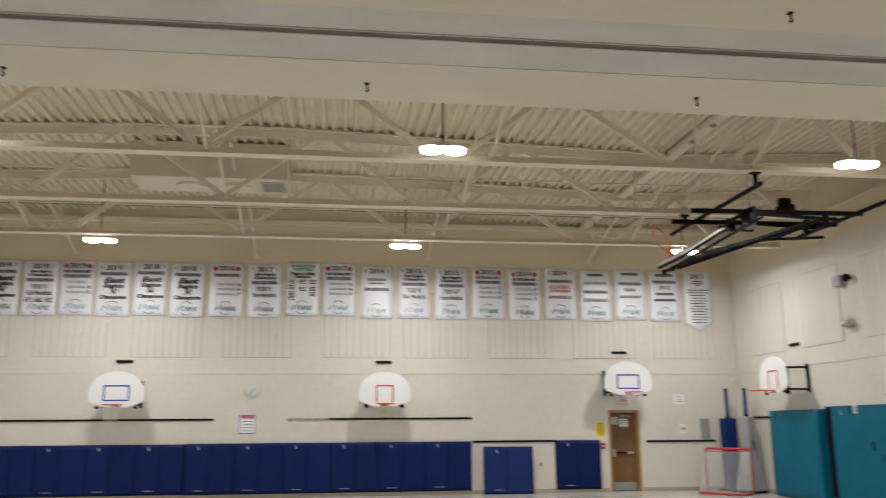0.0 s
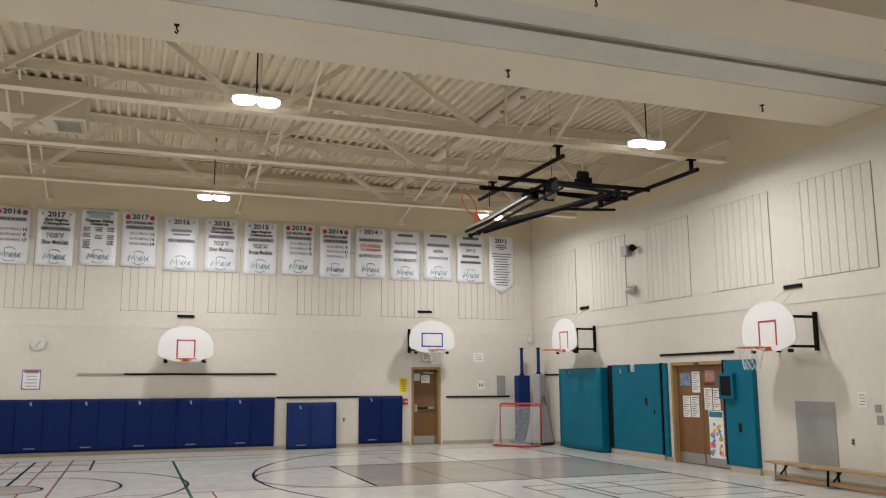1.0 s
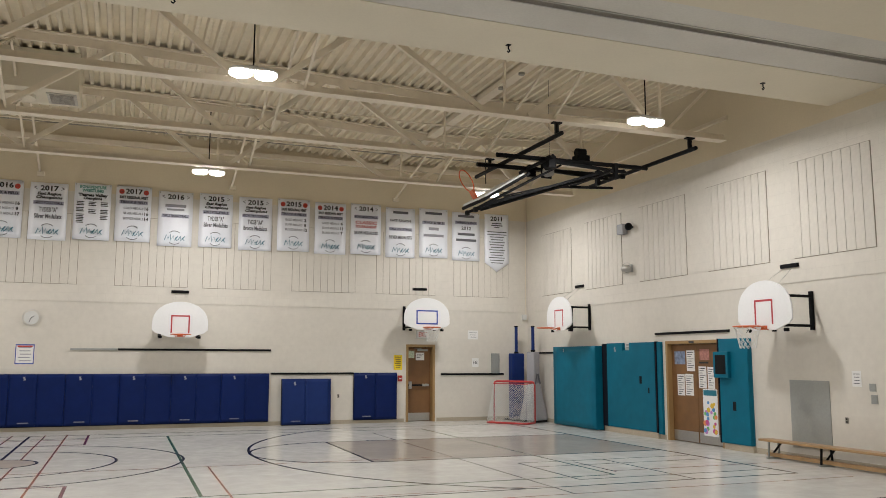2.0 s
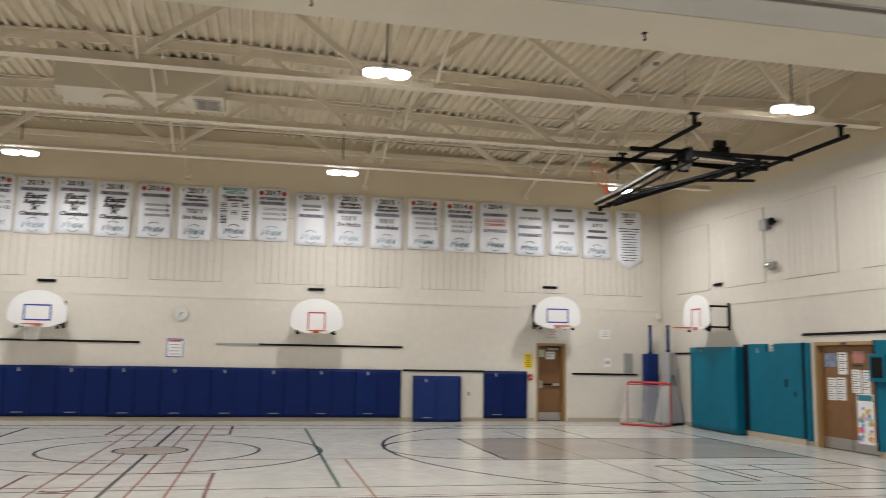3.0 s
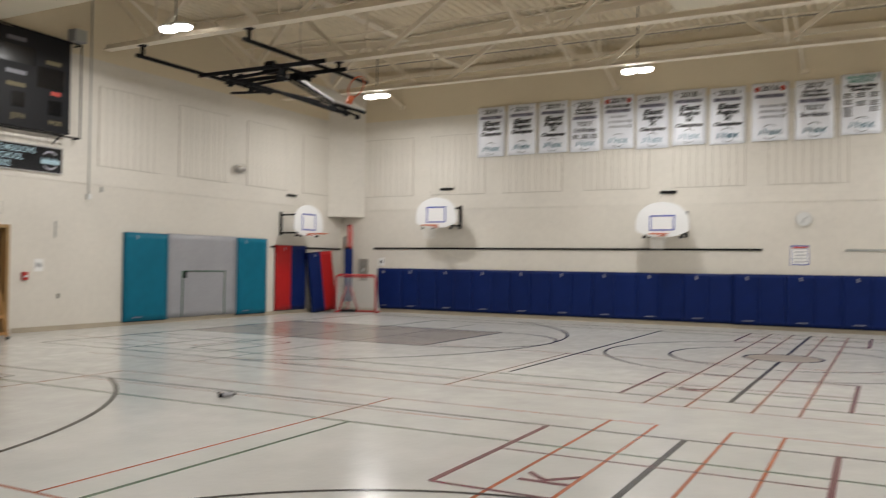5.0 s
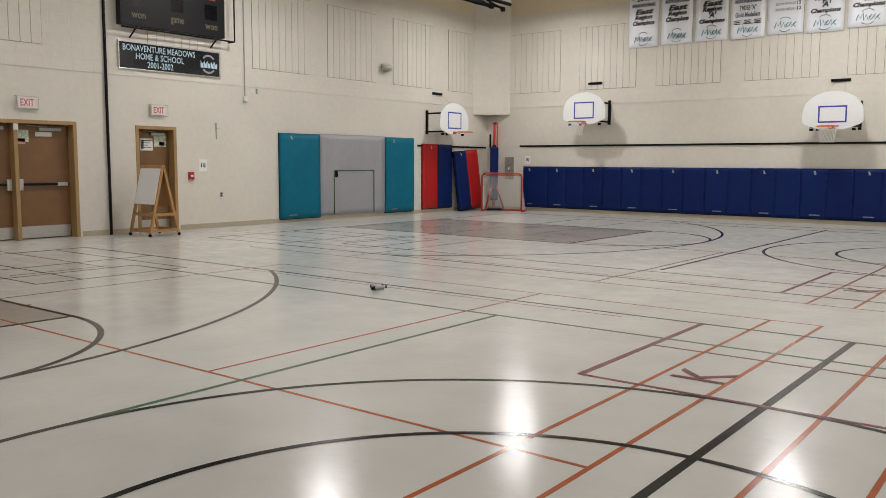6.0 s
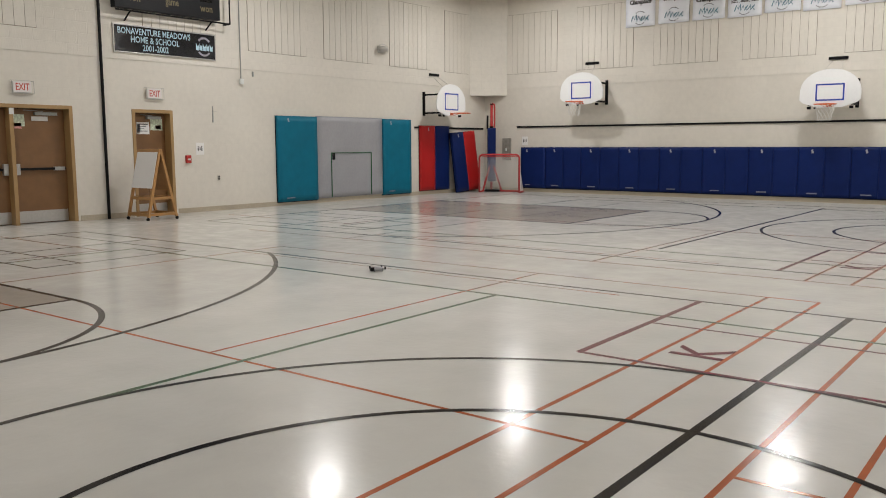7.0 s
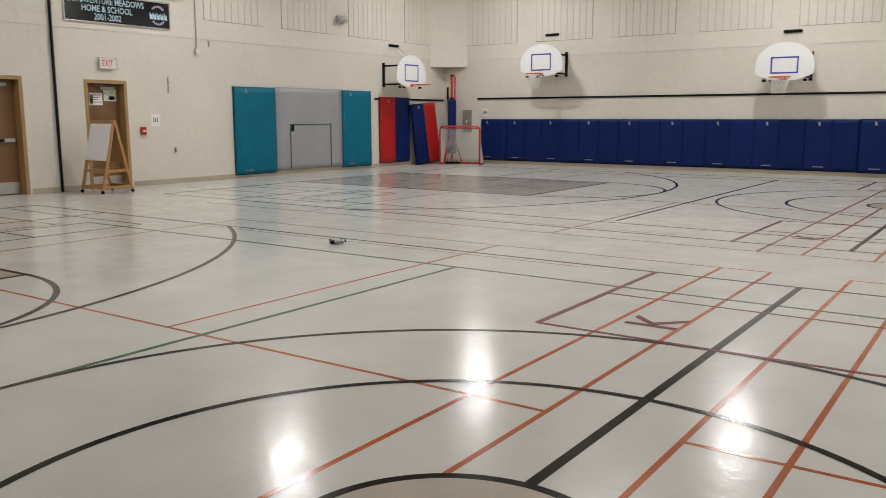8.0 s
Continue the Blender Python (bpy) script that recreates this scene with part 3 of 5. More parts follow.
def slot_panel(owner, m, n=STRIPS):
    # added dark sheet: the gaps between blocks show its painted shade
    base = new("slot_panel", mesh_of("slot_panel", boxed(-n * SW / 2 - 0.005, n * SW / 2 + 0.005, -0.004, 0.0, -0.008, 1.708), M_SLOT_SHADE))
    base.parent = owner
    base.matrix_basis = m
    for i in range(n):
        s = new("acoustic_block", M_STRIPMESH)
        s.parent = base
        s.matrix_basis = pose((i - (n - 1) / 2) * SW, -0.0042, 0)


GZ = 3.46
for gx in (-12.65, -10.31, -8.02, -5.69, -3.35, -1.11, 1.45, 3.52, 5.79, 8.09, 10.37):
    slot_panel(wall_north, on_north(gx, GZ, 0.0125))
for gy in (17.85, 15.46, 13.03, 10.64, 8.32, 3.4, 1.0):
    slot_panel(wall_east, on_east(gy, GZ, 0.0125))
for gy in (5.1, 8.9, 11.47, 13.75, 16.12, 18.2):
    slot_panel(wall_west, on_west(gy, GZ, 0.0125), 9 if gy != 18.2 else 6)


# ---- padding ----
def label_mark(parent, x, z, y, s=1.0):
    bm = B()
    prism(bm, [(x - 0.02 * s, z + 0.06 * s), (x + 0.02 * s, z + 0.05 * s), (x + 0.01 * s, z + 0.02 * s), (x + 0.04 * s, z - 0.02 * s), (x + 0.03 * s, z - 0.05 * s), (x - 0.03 * s, z - 0.05 * s), (x - 0.02 * s, z - 0.01 * s), (x - 0.045 * s, z + 0.03 * s)], y - 0.002, y)
    part("maker_mark", bm, M_PALEBAR, parent, "small worn white printed mark")


def wall_pad(m, w, h, t, mat, label, group, halves=2, name="wall_mat", mark=True, tag=True, edge=True):
    """A folding vinyl mat that hangs flat: vinyl panels with a fold between, dark edge behind, printed mark and tag."""
    p = thing(name, m, label, "mat", group)
    if edge:
        part("mat_edge", boxed(-w / 2 - 0.012, w / 2 + 0.012, -0.018, -0.002, -0.022, h + 0.004, 0.004), M_DARKFOAM, p, "dark mat edge")
    pw = w / halves
    for i in range(halves):
        a = -w / 2 + i * pw
        mm = mat[i % len(mat)] if isinstance(mat, tuple) else mat
        bm = B()
        nx, nz = 10, 14
        ph, lean = 6.28 * random.random(), random.choice((-1, 1))
        crease = lambda u, v: 0.0035 * math.sin(lean * 5.0 * u / nx + 7.0 * v / nz + ph) * math.sin(3.1 * u / nx - 4.0 * v / nz + 2 * ph) * math.sin(math.pi * u / nx) * math.sin(math.pi * v / nz)
        grid = [[bm.verts.new((a + 0.001 + (pw - 0.002) * u / nx, -t - (0.0035 * math.sin(math.pi * u / nx) ** 0.6 * math.sin(math.pi * v / nz) ** 0.5 if 0 < u < nx and 0 < v < nz else 0) - (0.0016 * random.random() + crease(u, v) if 0 < u < nx and 0 < v < nz else 0), h * v / nz)) for u in range(nx + 1)] for v in range(nz + 1)]
        for v in range(nz):
            for u in range(nx):
                bm.faces.new((grid[v][u], grid[v][u + 1], grid[v + 1][u + 1], grid[v + 1][u]))
        rim = [grid[0][u] for u in range(nx + 1)] + [grid[v][nx] for v in range(1, nz + 1)] + [grid[nz][u] for u in range(nx - 1, -1, -1)] + [grid[v][0] for v in range(nz - 1, 0, -1)]
        back = [bm.verts.new((v.co.x, -0.018, v.co.z)) for v in rim]
        for q in range(len(rim)):
            bm.faces.new((rim[q], back[q], back[(q + 1) % len(rim)], rim[(q + 1) % len(rim)]))
        bmesh.ops.recalc_face_normals(bm, faces=bm.faces)
        pan = part("mat_panel", bm, mm, p)
        for poly in pan.data.polygons:
            poly.use_smooth = poly.normal.y < -0.8
    if mark:
        label_mark(p, -w * 0.23, h - 0.1, -t - 0.009, 0.8)
    if tag:
        bm = boxed(-w * 0.31, -w * 0.11, -t - 0.014, -t - 0.008, 0.07, 0.095, 0.002)
        part("maker_tag", bm, M_TAG, p, "pale worn maker tag")
    return p


PADH = 1.18
xs = [-12.97, -12.13]
while xs[-1] < -3:
    xs.append(xs[-1] + 1.172)
for a, b in zip(xs[:-1], xs[1:]):
    wall_pad(on_north((a + b) / 2, 0.125), b - a - 0.006, PADH, 0.06, M_BLUE, "navy blue vinyl folding mat hung along the block wall", "blue wall mats", 2 if b - a > 1 else 1)
edge0 = xs[-1] + 0.012
for i in range(6):
    w = (4.41 - edge0) / 6
    wall_pad(on_north(edge0 + (i + 0.5) * w, 0.115), w - 0.006, PADH + 0.02, 0.085, M_BLUE, "navy blue vinyl folding mat hung along the block wall", "blue wall mats")
wall_pad(on_north(7.25, 0.10), 1.19, 1.22, 0.06, M_BLUE, "navy blue vinyl mat hung beside the door", "blue wall mats")
# a doubled mat that stands on the floor against the wall
wall_pad(pose(5.38, YN - 0.07, 0.0225, -3), 1.28, 1.15, 0.05, M_BLUE_LIGHT, "blue vinyl folded mat standing on the floor against the wall", "standing mats", 2, tag=False, mark=False)
wall_pad(pose(5.34, YN - 0.16, 0.0225, -3), 1.22, 1.13, 0.05, M_BLUE_LIGHT, "blue vinyl folded mat standing on the floor against the wall", "standing mats")

# teal and grey pads
TEAL_L = "teal vinyl wall pad on the block wall"
wall_pad(on_east(16.6, 0.0), 2.12, 2.0, 0.22, M_TEAL, "bulging teal vinyl crash mat standing against the wall", "teal pads", 1, tag=False).matrix_basis = pose(XE - 0.02, 16.6, 0.0225, 0, 0, -90)


def cut_pad(m, outline, t, mat, label, name="wall_mat"):
    """A stiff pad cut to an outline of (x, z)."""
    p = thing(name, m, label, "mat", "teal pads")
    bm = prism(B(), outline, -t, -0.004)
    bmesh.ops.bevel(bm, geom=[e for e in bm.edges if all(abs(v.co.y + t) < 1e-4 for v in e.verts)], offset=0.012, segments=2, affect="EDGES")
    part("mat_panel", bm, mat, p)
    return p


def outline_box(w, h, notch=None):
    o = [(-w / 2, 0), (w / 2, 0), (w / 2, h)]
    if notch:
        a, b, d = notch
        o += [(b, h), (b, h - d), (a, h - d), (a, h)]
    return o + [(-w / 2, h)]


# east door flank: a long pad with a notch for the thermostat and two handle holes
p = cut_pad(on_east(14.32, 0.13), outline_box(1.95, 1.95, (-0.28, -0.02, 0.17)), 0.07, M_TEAL, TEAL_L)
for hx, hz, hw, hh in ((0.42, 1.03, 0.09, 0.17), (0.72, 0.83, 0.055, 0.12)):
    part("handle_slot", boxed(hx - hw / 2, hx + hw / 2, -0.073, -0.066, hz, hz + hh, 0.004), M_BLACK, p, "dark cut-out")
label_mark(p, -0.6, 1.8, -0.072)
cut_pad(on_east(13.22, 0.10), outline_box(0.17, 1.98), 0.05, M_TEAL, "narrow teal vinyl wall pad beside the door frame")
# added dark strips in the gaps beside this pad, shade given as colour
part("mat_edge", boxed(0.98, 1.03, -0.075, -0.01, -0.005, 1.96, 0.004), M_DARKFOAM, p)
part("mat_edge", boxed(-1.20, -0.98, -0.06, -0.01, -0.005, 1.945, 0.004), M_DARKFOAM, p)
p = cut_pad(on_east(10.79, 0.12), outline_box(0.82, 1.98), 0.10, M_TEAL, "teal vinyl wall pad with a small framed window")
part("mat_edge", boxed(-0.45, -0.415, -0.10, -0.01, -0.005, 1.985, 0.004), M_DARKFOAM, p)
fr = part("window_box", boxed(-0.48, -0.06, -0.18, -0.103, 1.23, 1.73, 0.012), M_TEAL, p, "teal padded box frame")
part("window_opening", boxed(-0.42, -0.12, -0.184, -0.178, 1.30, 1.67, 0.004), M_BLACK, fr, "dark glazed opening")
part("handle_slot", boxed(-0.05, 0.04, -0.104, -0.097, 0.62, 0.79, 0.004), M_BLACK, p)
# plywood base below the pads
tagged(part("trim", boxed(XE - 0.06, XE - 0.0135, 13.31, 15.35, 0.0, 0.125, 0.004), M_BASE), "tan timber curb below the wall pads", "trim", kind="structure")
tagged(part("trim", boxed(XE - 0.08, XE - 0.0135, 10.36, 11.15, 0.0, 0.115, 0.004), M_BASE), "tan timber curb below the wall pads", "trim", kind="structure")

# west wall: teal, grey with a hatch outline, teal
wall_pad(on_west(11.95, 0.085), 1.24, 1.98, 0.07, M_TEAL, TEAL_L, "teal pads", 1)
wp = wall_pad(on_west(13.74, 0.105), 2.34, 1.98, 0.045, M_GREYVINYL, "grey vinyl wall pad with a green taped hatch outline", "teal pads", 1, mark=False, tag=False, edge=False)
for a, b, c, d in ((-0.705, -0.690, 0.02, 1.09), (0.720, 0.735, 0.02, 1.09), (-0.705, 0.735, 1.09, 1.105)):
    part("hatch_line", boxed(a, b, -0.0665, -0.040, c, d), M_LINE_GREEN, wp, "green taped line")
part("handle_slot", boxed(-0.66, -0.58, -0.0668, -0.04, 0.93, 1.09, 0.004), M_BLACK, wp, "dark cut-out")
wall_pad(on_west(15.49, 0.085), 1.14, 1.98, 0.07, M_TEAL, TEAL_L, "teal pads", 1)
# red and blue mats by the corner
wall_pad(on_west(17.12, 0.12), 1.32, 1.80, 0.06, (M_RED, M_BLUE), "red and navy blue vinyl folding mat hung on the wall", "red and blue mats", tag=False)
wall_pad(pose(XW + 0.24, 18.40, 0.05, -5, -4, 90), 1.12, 1.72, 0.09, (M_BLUE, M_RED), "navy blue and red vinyl mat leaning askew on the wall", "red and blue mats", tag=False)


# ---- black hook-and-loop rails on the walls ----
def rail(m, length, mat=None, label="thin black hanging strip fixed to the block wall"):
    r = part("wall_rail", boxed(-length / 2, length / 2, -0.03, -0.0005, -0.025, 0.025, 0.004), mat or M_BLACK)
    r.matrix_basis = m
    tagged(r, label, "rail", "wall rails")
    return r


for a, b, z in ((-13.13, -2.1, 1.905), (0.75, 4.44, 1.905), (4.45, 6.64, 1.31), (9.13, 11.05, 1.28)):
    rail(on_north((a + b) / 2, z), b - a)
rail(on_north(0.22, 1.905), 1.04, M_ALU, "thin grey hanging strip fixed to the block wall")
rail(on_east(12.17, 2.255), 2.42)
rail(on_east(18.7, 1.875), 1.8)
rail(on_west(17.9, 1.868), 3.25)


# ---- wall backboards ----
def fan_outline(w=1.30, h=0.86):
    o = []
    for a in range(0, 181, 10):
        o.append((0.5 * w * math.cos(radians(a)) * (1.0), h * 0.36 + h * 0.64 * math.sin(radians(a)) ** 0.85))
    o += [(-0.5 * w, h * 0.20), (-0.44 * w, h * 0.12), (-0.2 * w, 0.0), (0.2 * w, 0.0), (0.44 * w, h * 0.12), (0.5 * w, h * 0.20)]
    return o


def net_mesh(z_top, r_top=0.225, r_low=0.13, drop=0.36, cords=12, rows=5, thick=0.0042):
    bm = B()
    for s in (1, -1):
        for i in range(cords):
            pts = []
            for k in range(rows * 2 + 1):
                f = k / (rows * 2)
                a = 2 * math.pi * (i + s * 0.5 * k * 0.5) / cords
                r = r_top + (r_low - r_top) * f ** 0.7
                pts.append((r * math.cos(a), r * math.sin(a), z_top - drop * f))
            tube(bm, pts, thick, 4)
    return bm


def wall_hoop(m, colour, low, label, net=False, red_top=False, square=0.38):
    """A steel fan backboard on two wall arms, 0.87 m off the wall; the board faces -y."""
    p = thing("basketball_hoop", m, label, "basketball hoop", "wall hoops")
    off = -0.62
    z0 = low
    bm = prism(B(), [(x, z0 + z) for x, z in fan_outline()], off - 0.03, off)
    bmesh.ops.bevel(bm, geom=list(bm.edges), offset=0.006, segments=1, affect="EDGES")
    board = part("backboard", bm, M_BOARD, p, "white painted steel fan backboard")
    hw, hh = (0.22, 0.43) if red_top else (0.305, square)
    base = 0.10 if red_top else 0.15
    a, b, c, d, w = -hw, hw, z0 + base, z0 + base + hh, 0.034
    sides = [(a, b, d - w, d), (a, a + w, c, d - w), (b - w, b, c, d - w)]
    if not red_top:
        sides.append((a + w, b - w, c, c + w))
    for q in sides:
        part("target_line", boxed(q[0], q[1], off - 0.034, off - 0.0295, q[2], q[3]), colour, board, "painted shooting square")
    rimz = z0 + 0.06
    bm = B()
    tube(bm, [(0.228 * math.cos(2 * math.pi * i / 28), off - 0.40 + 0.228 * math.sin(2 * math.pi * i / 28), rimz) for i in range(28)], 0.011, 8, True)
    tube(bm, [(-0.09, off - 0.03, rimz - 0.05), (-0.13, off - 0.215, rimz - 0.004)], 0.009)
    tube(bm, [(0.09, off - 0.03, rimz - 0.05), (0.13, off - 0.215, rimz - 0.004)], 0.009)
    box(bm, -0.07, 0.07, off - 0.19, off - 0.03, rimz - 0.01, rimz + 0.004, 0.002)
    box(bm, -0.07, 0.07, off - 0.042, off - 0.03, rimz - 0.05, rimz + 0.02, 0.002)
    part("rim", bm, M_ORANGE, p, "worn orange steel rim", smooth=False)
    if net:
        bm = net_mesh(rimz - 0.012)
        bmesh.ops.translate(bm, verts=bm.verts, vec=(0, off - 0.40, 0))
        part("net", bm, M_NET, p, "white cord net")
    for s in (-0.45, 0.45):
        part("wall_post", boxed(s - 0.035, s + 0.035, -0.05, -0.001, z0 - 0.0, z0 + 0.66, 0.005), M_BLACKSTEEL, p)
        for zz in (z0 + 0.05, z0 + 0.55):
            part("arm", boxed(s - 0.022, s + 0.022, off + 0.001, -0.05, zz, zz + 0.045, 0.004), M_BLACKSTEEL, p)
        part("hinge_block", boxed(s - 0.04, s + 0.04, off + 0.002, off + 0.06, z0 - 0.03, z0 + 0.03, 0.006), M_BLACKSTEEL, p)
    part("hanger_plate", boxed(-0.21, 0.21, -0.05, -0.013, z0 + 1.11, z0 + 1.18, 0.005), M_BLACKSTEEL, p, "black steel hanger plate")
    for s in (-0.16, 0.16):
        part("chain", tube(B(), [(s * 0.6, -0.04, z0 + 1.12), (s * 1.5, off + 0.02, z0 + 0.72)], 0.003, 5), M_METAL, p, "thin steel chain")
    return p


HL = "white steel fan backboard on black wall arms"
wall_hoop(on_north(-10.66), M_BLUEINK, 2.47, HL + ", blue square, cord net", net=True, square=0.45)
wall_hoop(on_north(-4.33), M_BLUEINK, 2.20, HL + ", blue square", net=True)
wall_hoop(on_north(2.14), M_REDLINE, 2.20, HL + ", red square", red_top=True)
wall_hoop(on_north(8.49), M_BLUEINK, 2.47, HL + ", blue square, cord net", net=True)
wall_hoop(on_east(16.58), M_REDLINE, 2.42, HL + ", red square", red_top=True)
wall_hoop(on_east(9.30), M_REDLINE, 2.20, HL + ", red square, cord net", net=True, red_top=True)
wall_hoop(on_west(17.12), M_BLUEINK, 2.19, HL + ", blue square", square=0.46)


# ---- high bay lights ----
def high_bay(m):
    p = thing("high_bay_light", m, "lit white twin-lens LED high bay light on a thin rod", "ceiling light", "high bay lights")
    part("housing", boxed(-0.14, 0.14, -0.09, 0.09, 0.035, 0.085, 0.012), M_GLASSCASE, p, "white metal driver housing")
    for s in (-1, 1):
        head = part("head", disc(B(), 0.172, 0.012, 0.045, 28, pose(s * 0.18, 0, 0)), M_GLASSCASE, p, "round white lamp head")
        bm = disc(B(), 0.168, -0.045, 0.012, 28, pose(s * 0.18, 0, 0))
        bmesh.ops.bevel(bm, geom=[e for e in bm.edges if abs(e.verts[0].co.z - e.verts[1].co.z) < 1e-4 and e.verts[0].co.z < 0], offset=0.02, segments=2, affect="EDGES")
        part("lens", bm, M_LED, head, "glowing lens")
    part("rod", tube(B(), [(0, 0, 0.06), (0, 0, EAVE_Z - LAMP_Z + 0.02)], 0.012), M_BLACKSTEEL, p, "dark hanging rod")
    part("hook_plate", boxed(-0.07, 0.07, -0.02, 0.02, 0.07, 0.12, 0.004), M_METAL, p)
    return p


first_lamp = high_bay(pose(LAMP_X[0], LAMP_Y[0], LAMP_Z))
for ly in LAMP_Y:
    for lx in LAMP_X:
        if (lx, ly) != (LAMP_X[0], LAMP_Y[0]):
            copy_thing(first_lamp, pose(lx, ly, LAMP_Z))


# ---- folding ceiling backstops ----
def backstop(m, hangers=(-1.72, 1.18), rail_end=1.9):
    """Folded-up ceiling backstop, built with its board towards -x of its own middle."""
    p = thing("ceiling_backstop", m, "black steel ceiling-hung basketball backstop folded up under the joists", "basketball backstop", "ceiling backstops")
    for x in (-1.42, 1.42):
        part("rail", tube(B(), [(x, -1.9, 5.62), (x, rail_end, 5.62)], 0.042, 10), M_BLACKSTEEL, p)
        for y in hangers:
            bm = boxed(x - 0.03, x + 0.03, y - 0.03, y + 0.03, 5.64, 5.845, 0.004)
            box(bm, x - 0.09, x + 0.09, y - 0.05, y + 0.05, 5.835, 5.858, 0.003)
            part("hanger", bm, M_BLACKSTEEL, p)
    for y, z, a, b in ((-0.32, 5.57, -1.95, 1.42), (0.5, 5.56, -2.0, 1.42)):
        part("cross_tube", tube(B(), [(a, y, z - 0.02), (b, y, z)], 0.045, 10), M_BLACKSTEEL, p)
    part("cross_tube", tube(B(), [(-0.9, -0.62, 5.55), (-0.9, 0.8, 5.52)], 0.04, 10), M_BLACKSTEEL, p)
    part("cross_tube", tube(B(), [(0.35, -0.7, 5.36), (0.35, 0.9, 5.36)], 0.035, 10), M_BLACKSTEEL, p)
    bm = boxed(-0.16, 0.12, -0.28, -0.04, 5.60, 5.74, 0.02)
    disc(bm, 0.085, -0.1, 0.1, 18, pose(-0.03, -0.16, 5.80, 0, 90, 0))
    part("winch_motor", bm, M_BLACKSTEEL, p, "black winch motor")
    part("winch_drum", disc(B(), 0.10, -0.1, 0.1, 20, pose(-0.78, -0.25, 5.48, 90)), M_BLACKSTEEL, p, "grey cable drum")
    low, high = Vector((-2.27, 0, 4.56)), Vector((-0.85, 0, 5.42))
    d = (high - low).normalized()
    nrm = Vector((-d.z, 0, d.x))
    for y in (-0.42, 0.42):
        part("boom", bar(B(), (0.3, y, 5.38), tuple(low + Vector((0.02, y * 0.9, -0.02))), 0.04, 0.05, 0.006), M_BLACKSTEEL, p)
        part("brace", bar(B(), (0.9, y * 0.7, 5.50), tuple(low + d * 0.55 + Vector((0, y * 0.7, -0.08))), 0.028, 0.028, 0.004), M_BLACKSTEEL, p)
        part("link", bar(B(), (0.12, y * 0.5, 5.30), tuple(low + d * 0.25 + Vector((0, y * 0.5, -0.13))), 0.03, 0.045, 0.004), M_BLACKSTEEL, p)
        part("clamp", boxed(0.62, 0.70, y * 0.8 - 0.05, y * 0.8 + 0.05, 5.28, 5.60, 0.006), M_BLACKSTEEL, p)
        part("hinge_block", boxed(-0.92, -0.76, y - 0.06, y + 0.06, 5.36, 5.60, 0.01), M_BLACKSTEEL, p)
        part("fold_arm", bar(B(), (-0.85, y * 0.8, 5.52), (0.9, y * 0.8, 5.44), 0.05, 0.06, 0.004), M_BLACKSTEEL, p)
    turn = Matrix(((-d.x * 0 + 0, d.x, nrm.x, 0), (1, 0, 0, 0), (0, d.z, nrm.z, 0), (0, 0, 0, 1)))
    mm = Matrix.Translation(low + nrm * 0.10) @ turn
    brd = part("backboard", box(B(), -0.55, 0.55, 0.05, 1.0, 0.0, 0.035, 0.008, mm), M_BOARD, p, "white backboard seen edge-on from below")
    for y in (-0.2, 0.2):
        part("boom", bar(B(), (-0.5, y, 5.50), tuple(low + Vector((-0.05, y, -0.06))), 0.035, 0.04, 0.004), M_BLACKSTEEL, p)
        part("boom_cap", boxed(low.x - 0.1, low.x - 0.03, y - 0.04, y + 0.04, low.z - 0.12, low.z - 0.03, 0.008), M_BLACKSTEEL, p)
    for y in (-0.52, 0.0, 0.52):
        part("board_frame", box(B(), y - 0.025, y + 0.025, 0.0, 1.1, -0.055, -0.001, 0.004, mm), M_BLACKSTEEL, p)
    for v in (0.0, 0.35, 1.02):
        part("board_frame", box(B(), -0.55, 0.55, v, v + 0.05, -0.058, -0.004, 0.004, mm), M_BLACKSTEEL, p)
    c = Vector((0, 0.12, 0.42))
    bm = tube(B(), [mm @ (c + Vector((0.228 * math.cos(2 * math.pi * i / 28), 0, 0.228 * math.sin(2 * math.pi * i / 28)))) for i in range(28)], 0.012, 8, True)
    box(bm, -0.08, 0.08, 0.09, 0.14, 0.04, 0.22, 0.004, mm)
    part("rim", bm, M_ORANGE, p, "orange steel rim folded on edge")
    part("brace", tube(B(), [(0.86, 0.1, 5.20), (-0.35, 0.1, 5.13), tuple(low + d * 0.8 + Vector((0, 0.1, -0.16)))], 0.028, 8), M_BLACKSTEEL, p)
    part("safety_reel", disc(B(), 0.10, -0.07, 0.07, 18, pose(-0.62, 0.1, 5.42, 90, 0, 20)), M_METAL, p, "grey metal safety reel")
    part("reel_bracket", boxed(-0.74, -0.5, 0.18, 0.2, 5.3, 5.62, 0.004), M_BLACKSTEEL, p)
    part("cable", tube(B(), [(-0.78, -0.25, 5.5), (-0.78, -0.25, VALLEY_Z + 0.08)], 0.004, 5), M_BLACKSTEEL, p)
    return p


east_stop = backstop(pose(9.285, 12.22, 0))
backstop(pose(-11.49, 12.60, 0, 0, 0, 180), (-0.80, 2.10), 2.25)

# ---- air handling box between the joists ----
p = thing("air_duct", pose(-1.68, 14.85, 6.62), "cream painted sheet metal air duct box with a grille", "duct")
part("duct_body", boxed(-1.55, 1.55, -0.55, 0.55, 0.0, RIDGE_Z - 6.62 - 0.002, 0.01), M_DRYWALL, p)
for sx in (-0.45, 0.5):
    bm = B()
    disc(bm, 0.28, -0.06, -0.002, 28, pose(sx, 0, 0))
    part("diffuser", bm, M_STEEL, p, "round pale diffuser")
gr = part("grille_frame", boxed(0.98, 1.5, -0.35, 0.35, -0.02, 0.001, 0.004), M_TRACKLINE, p)
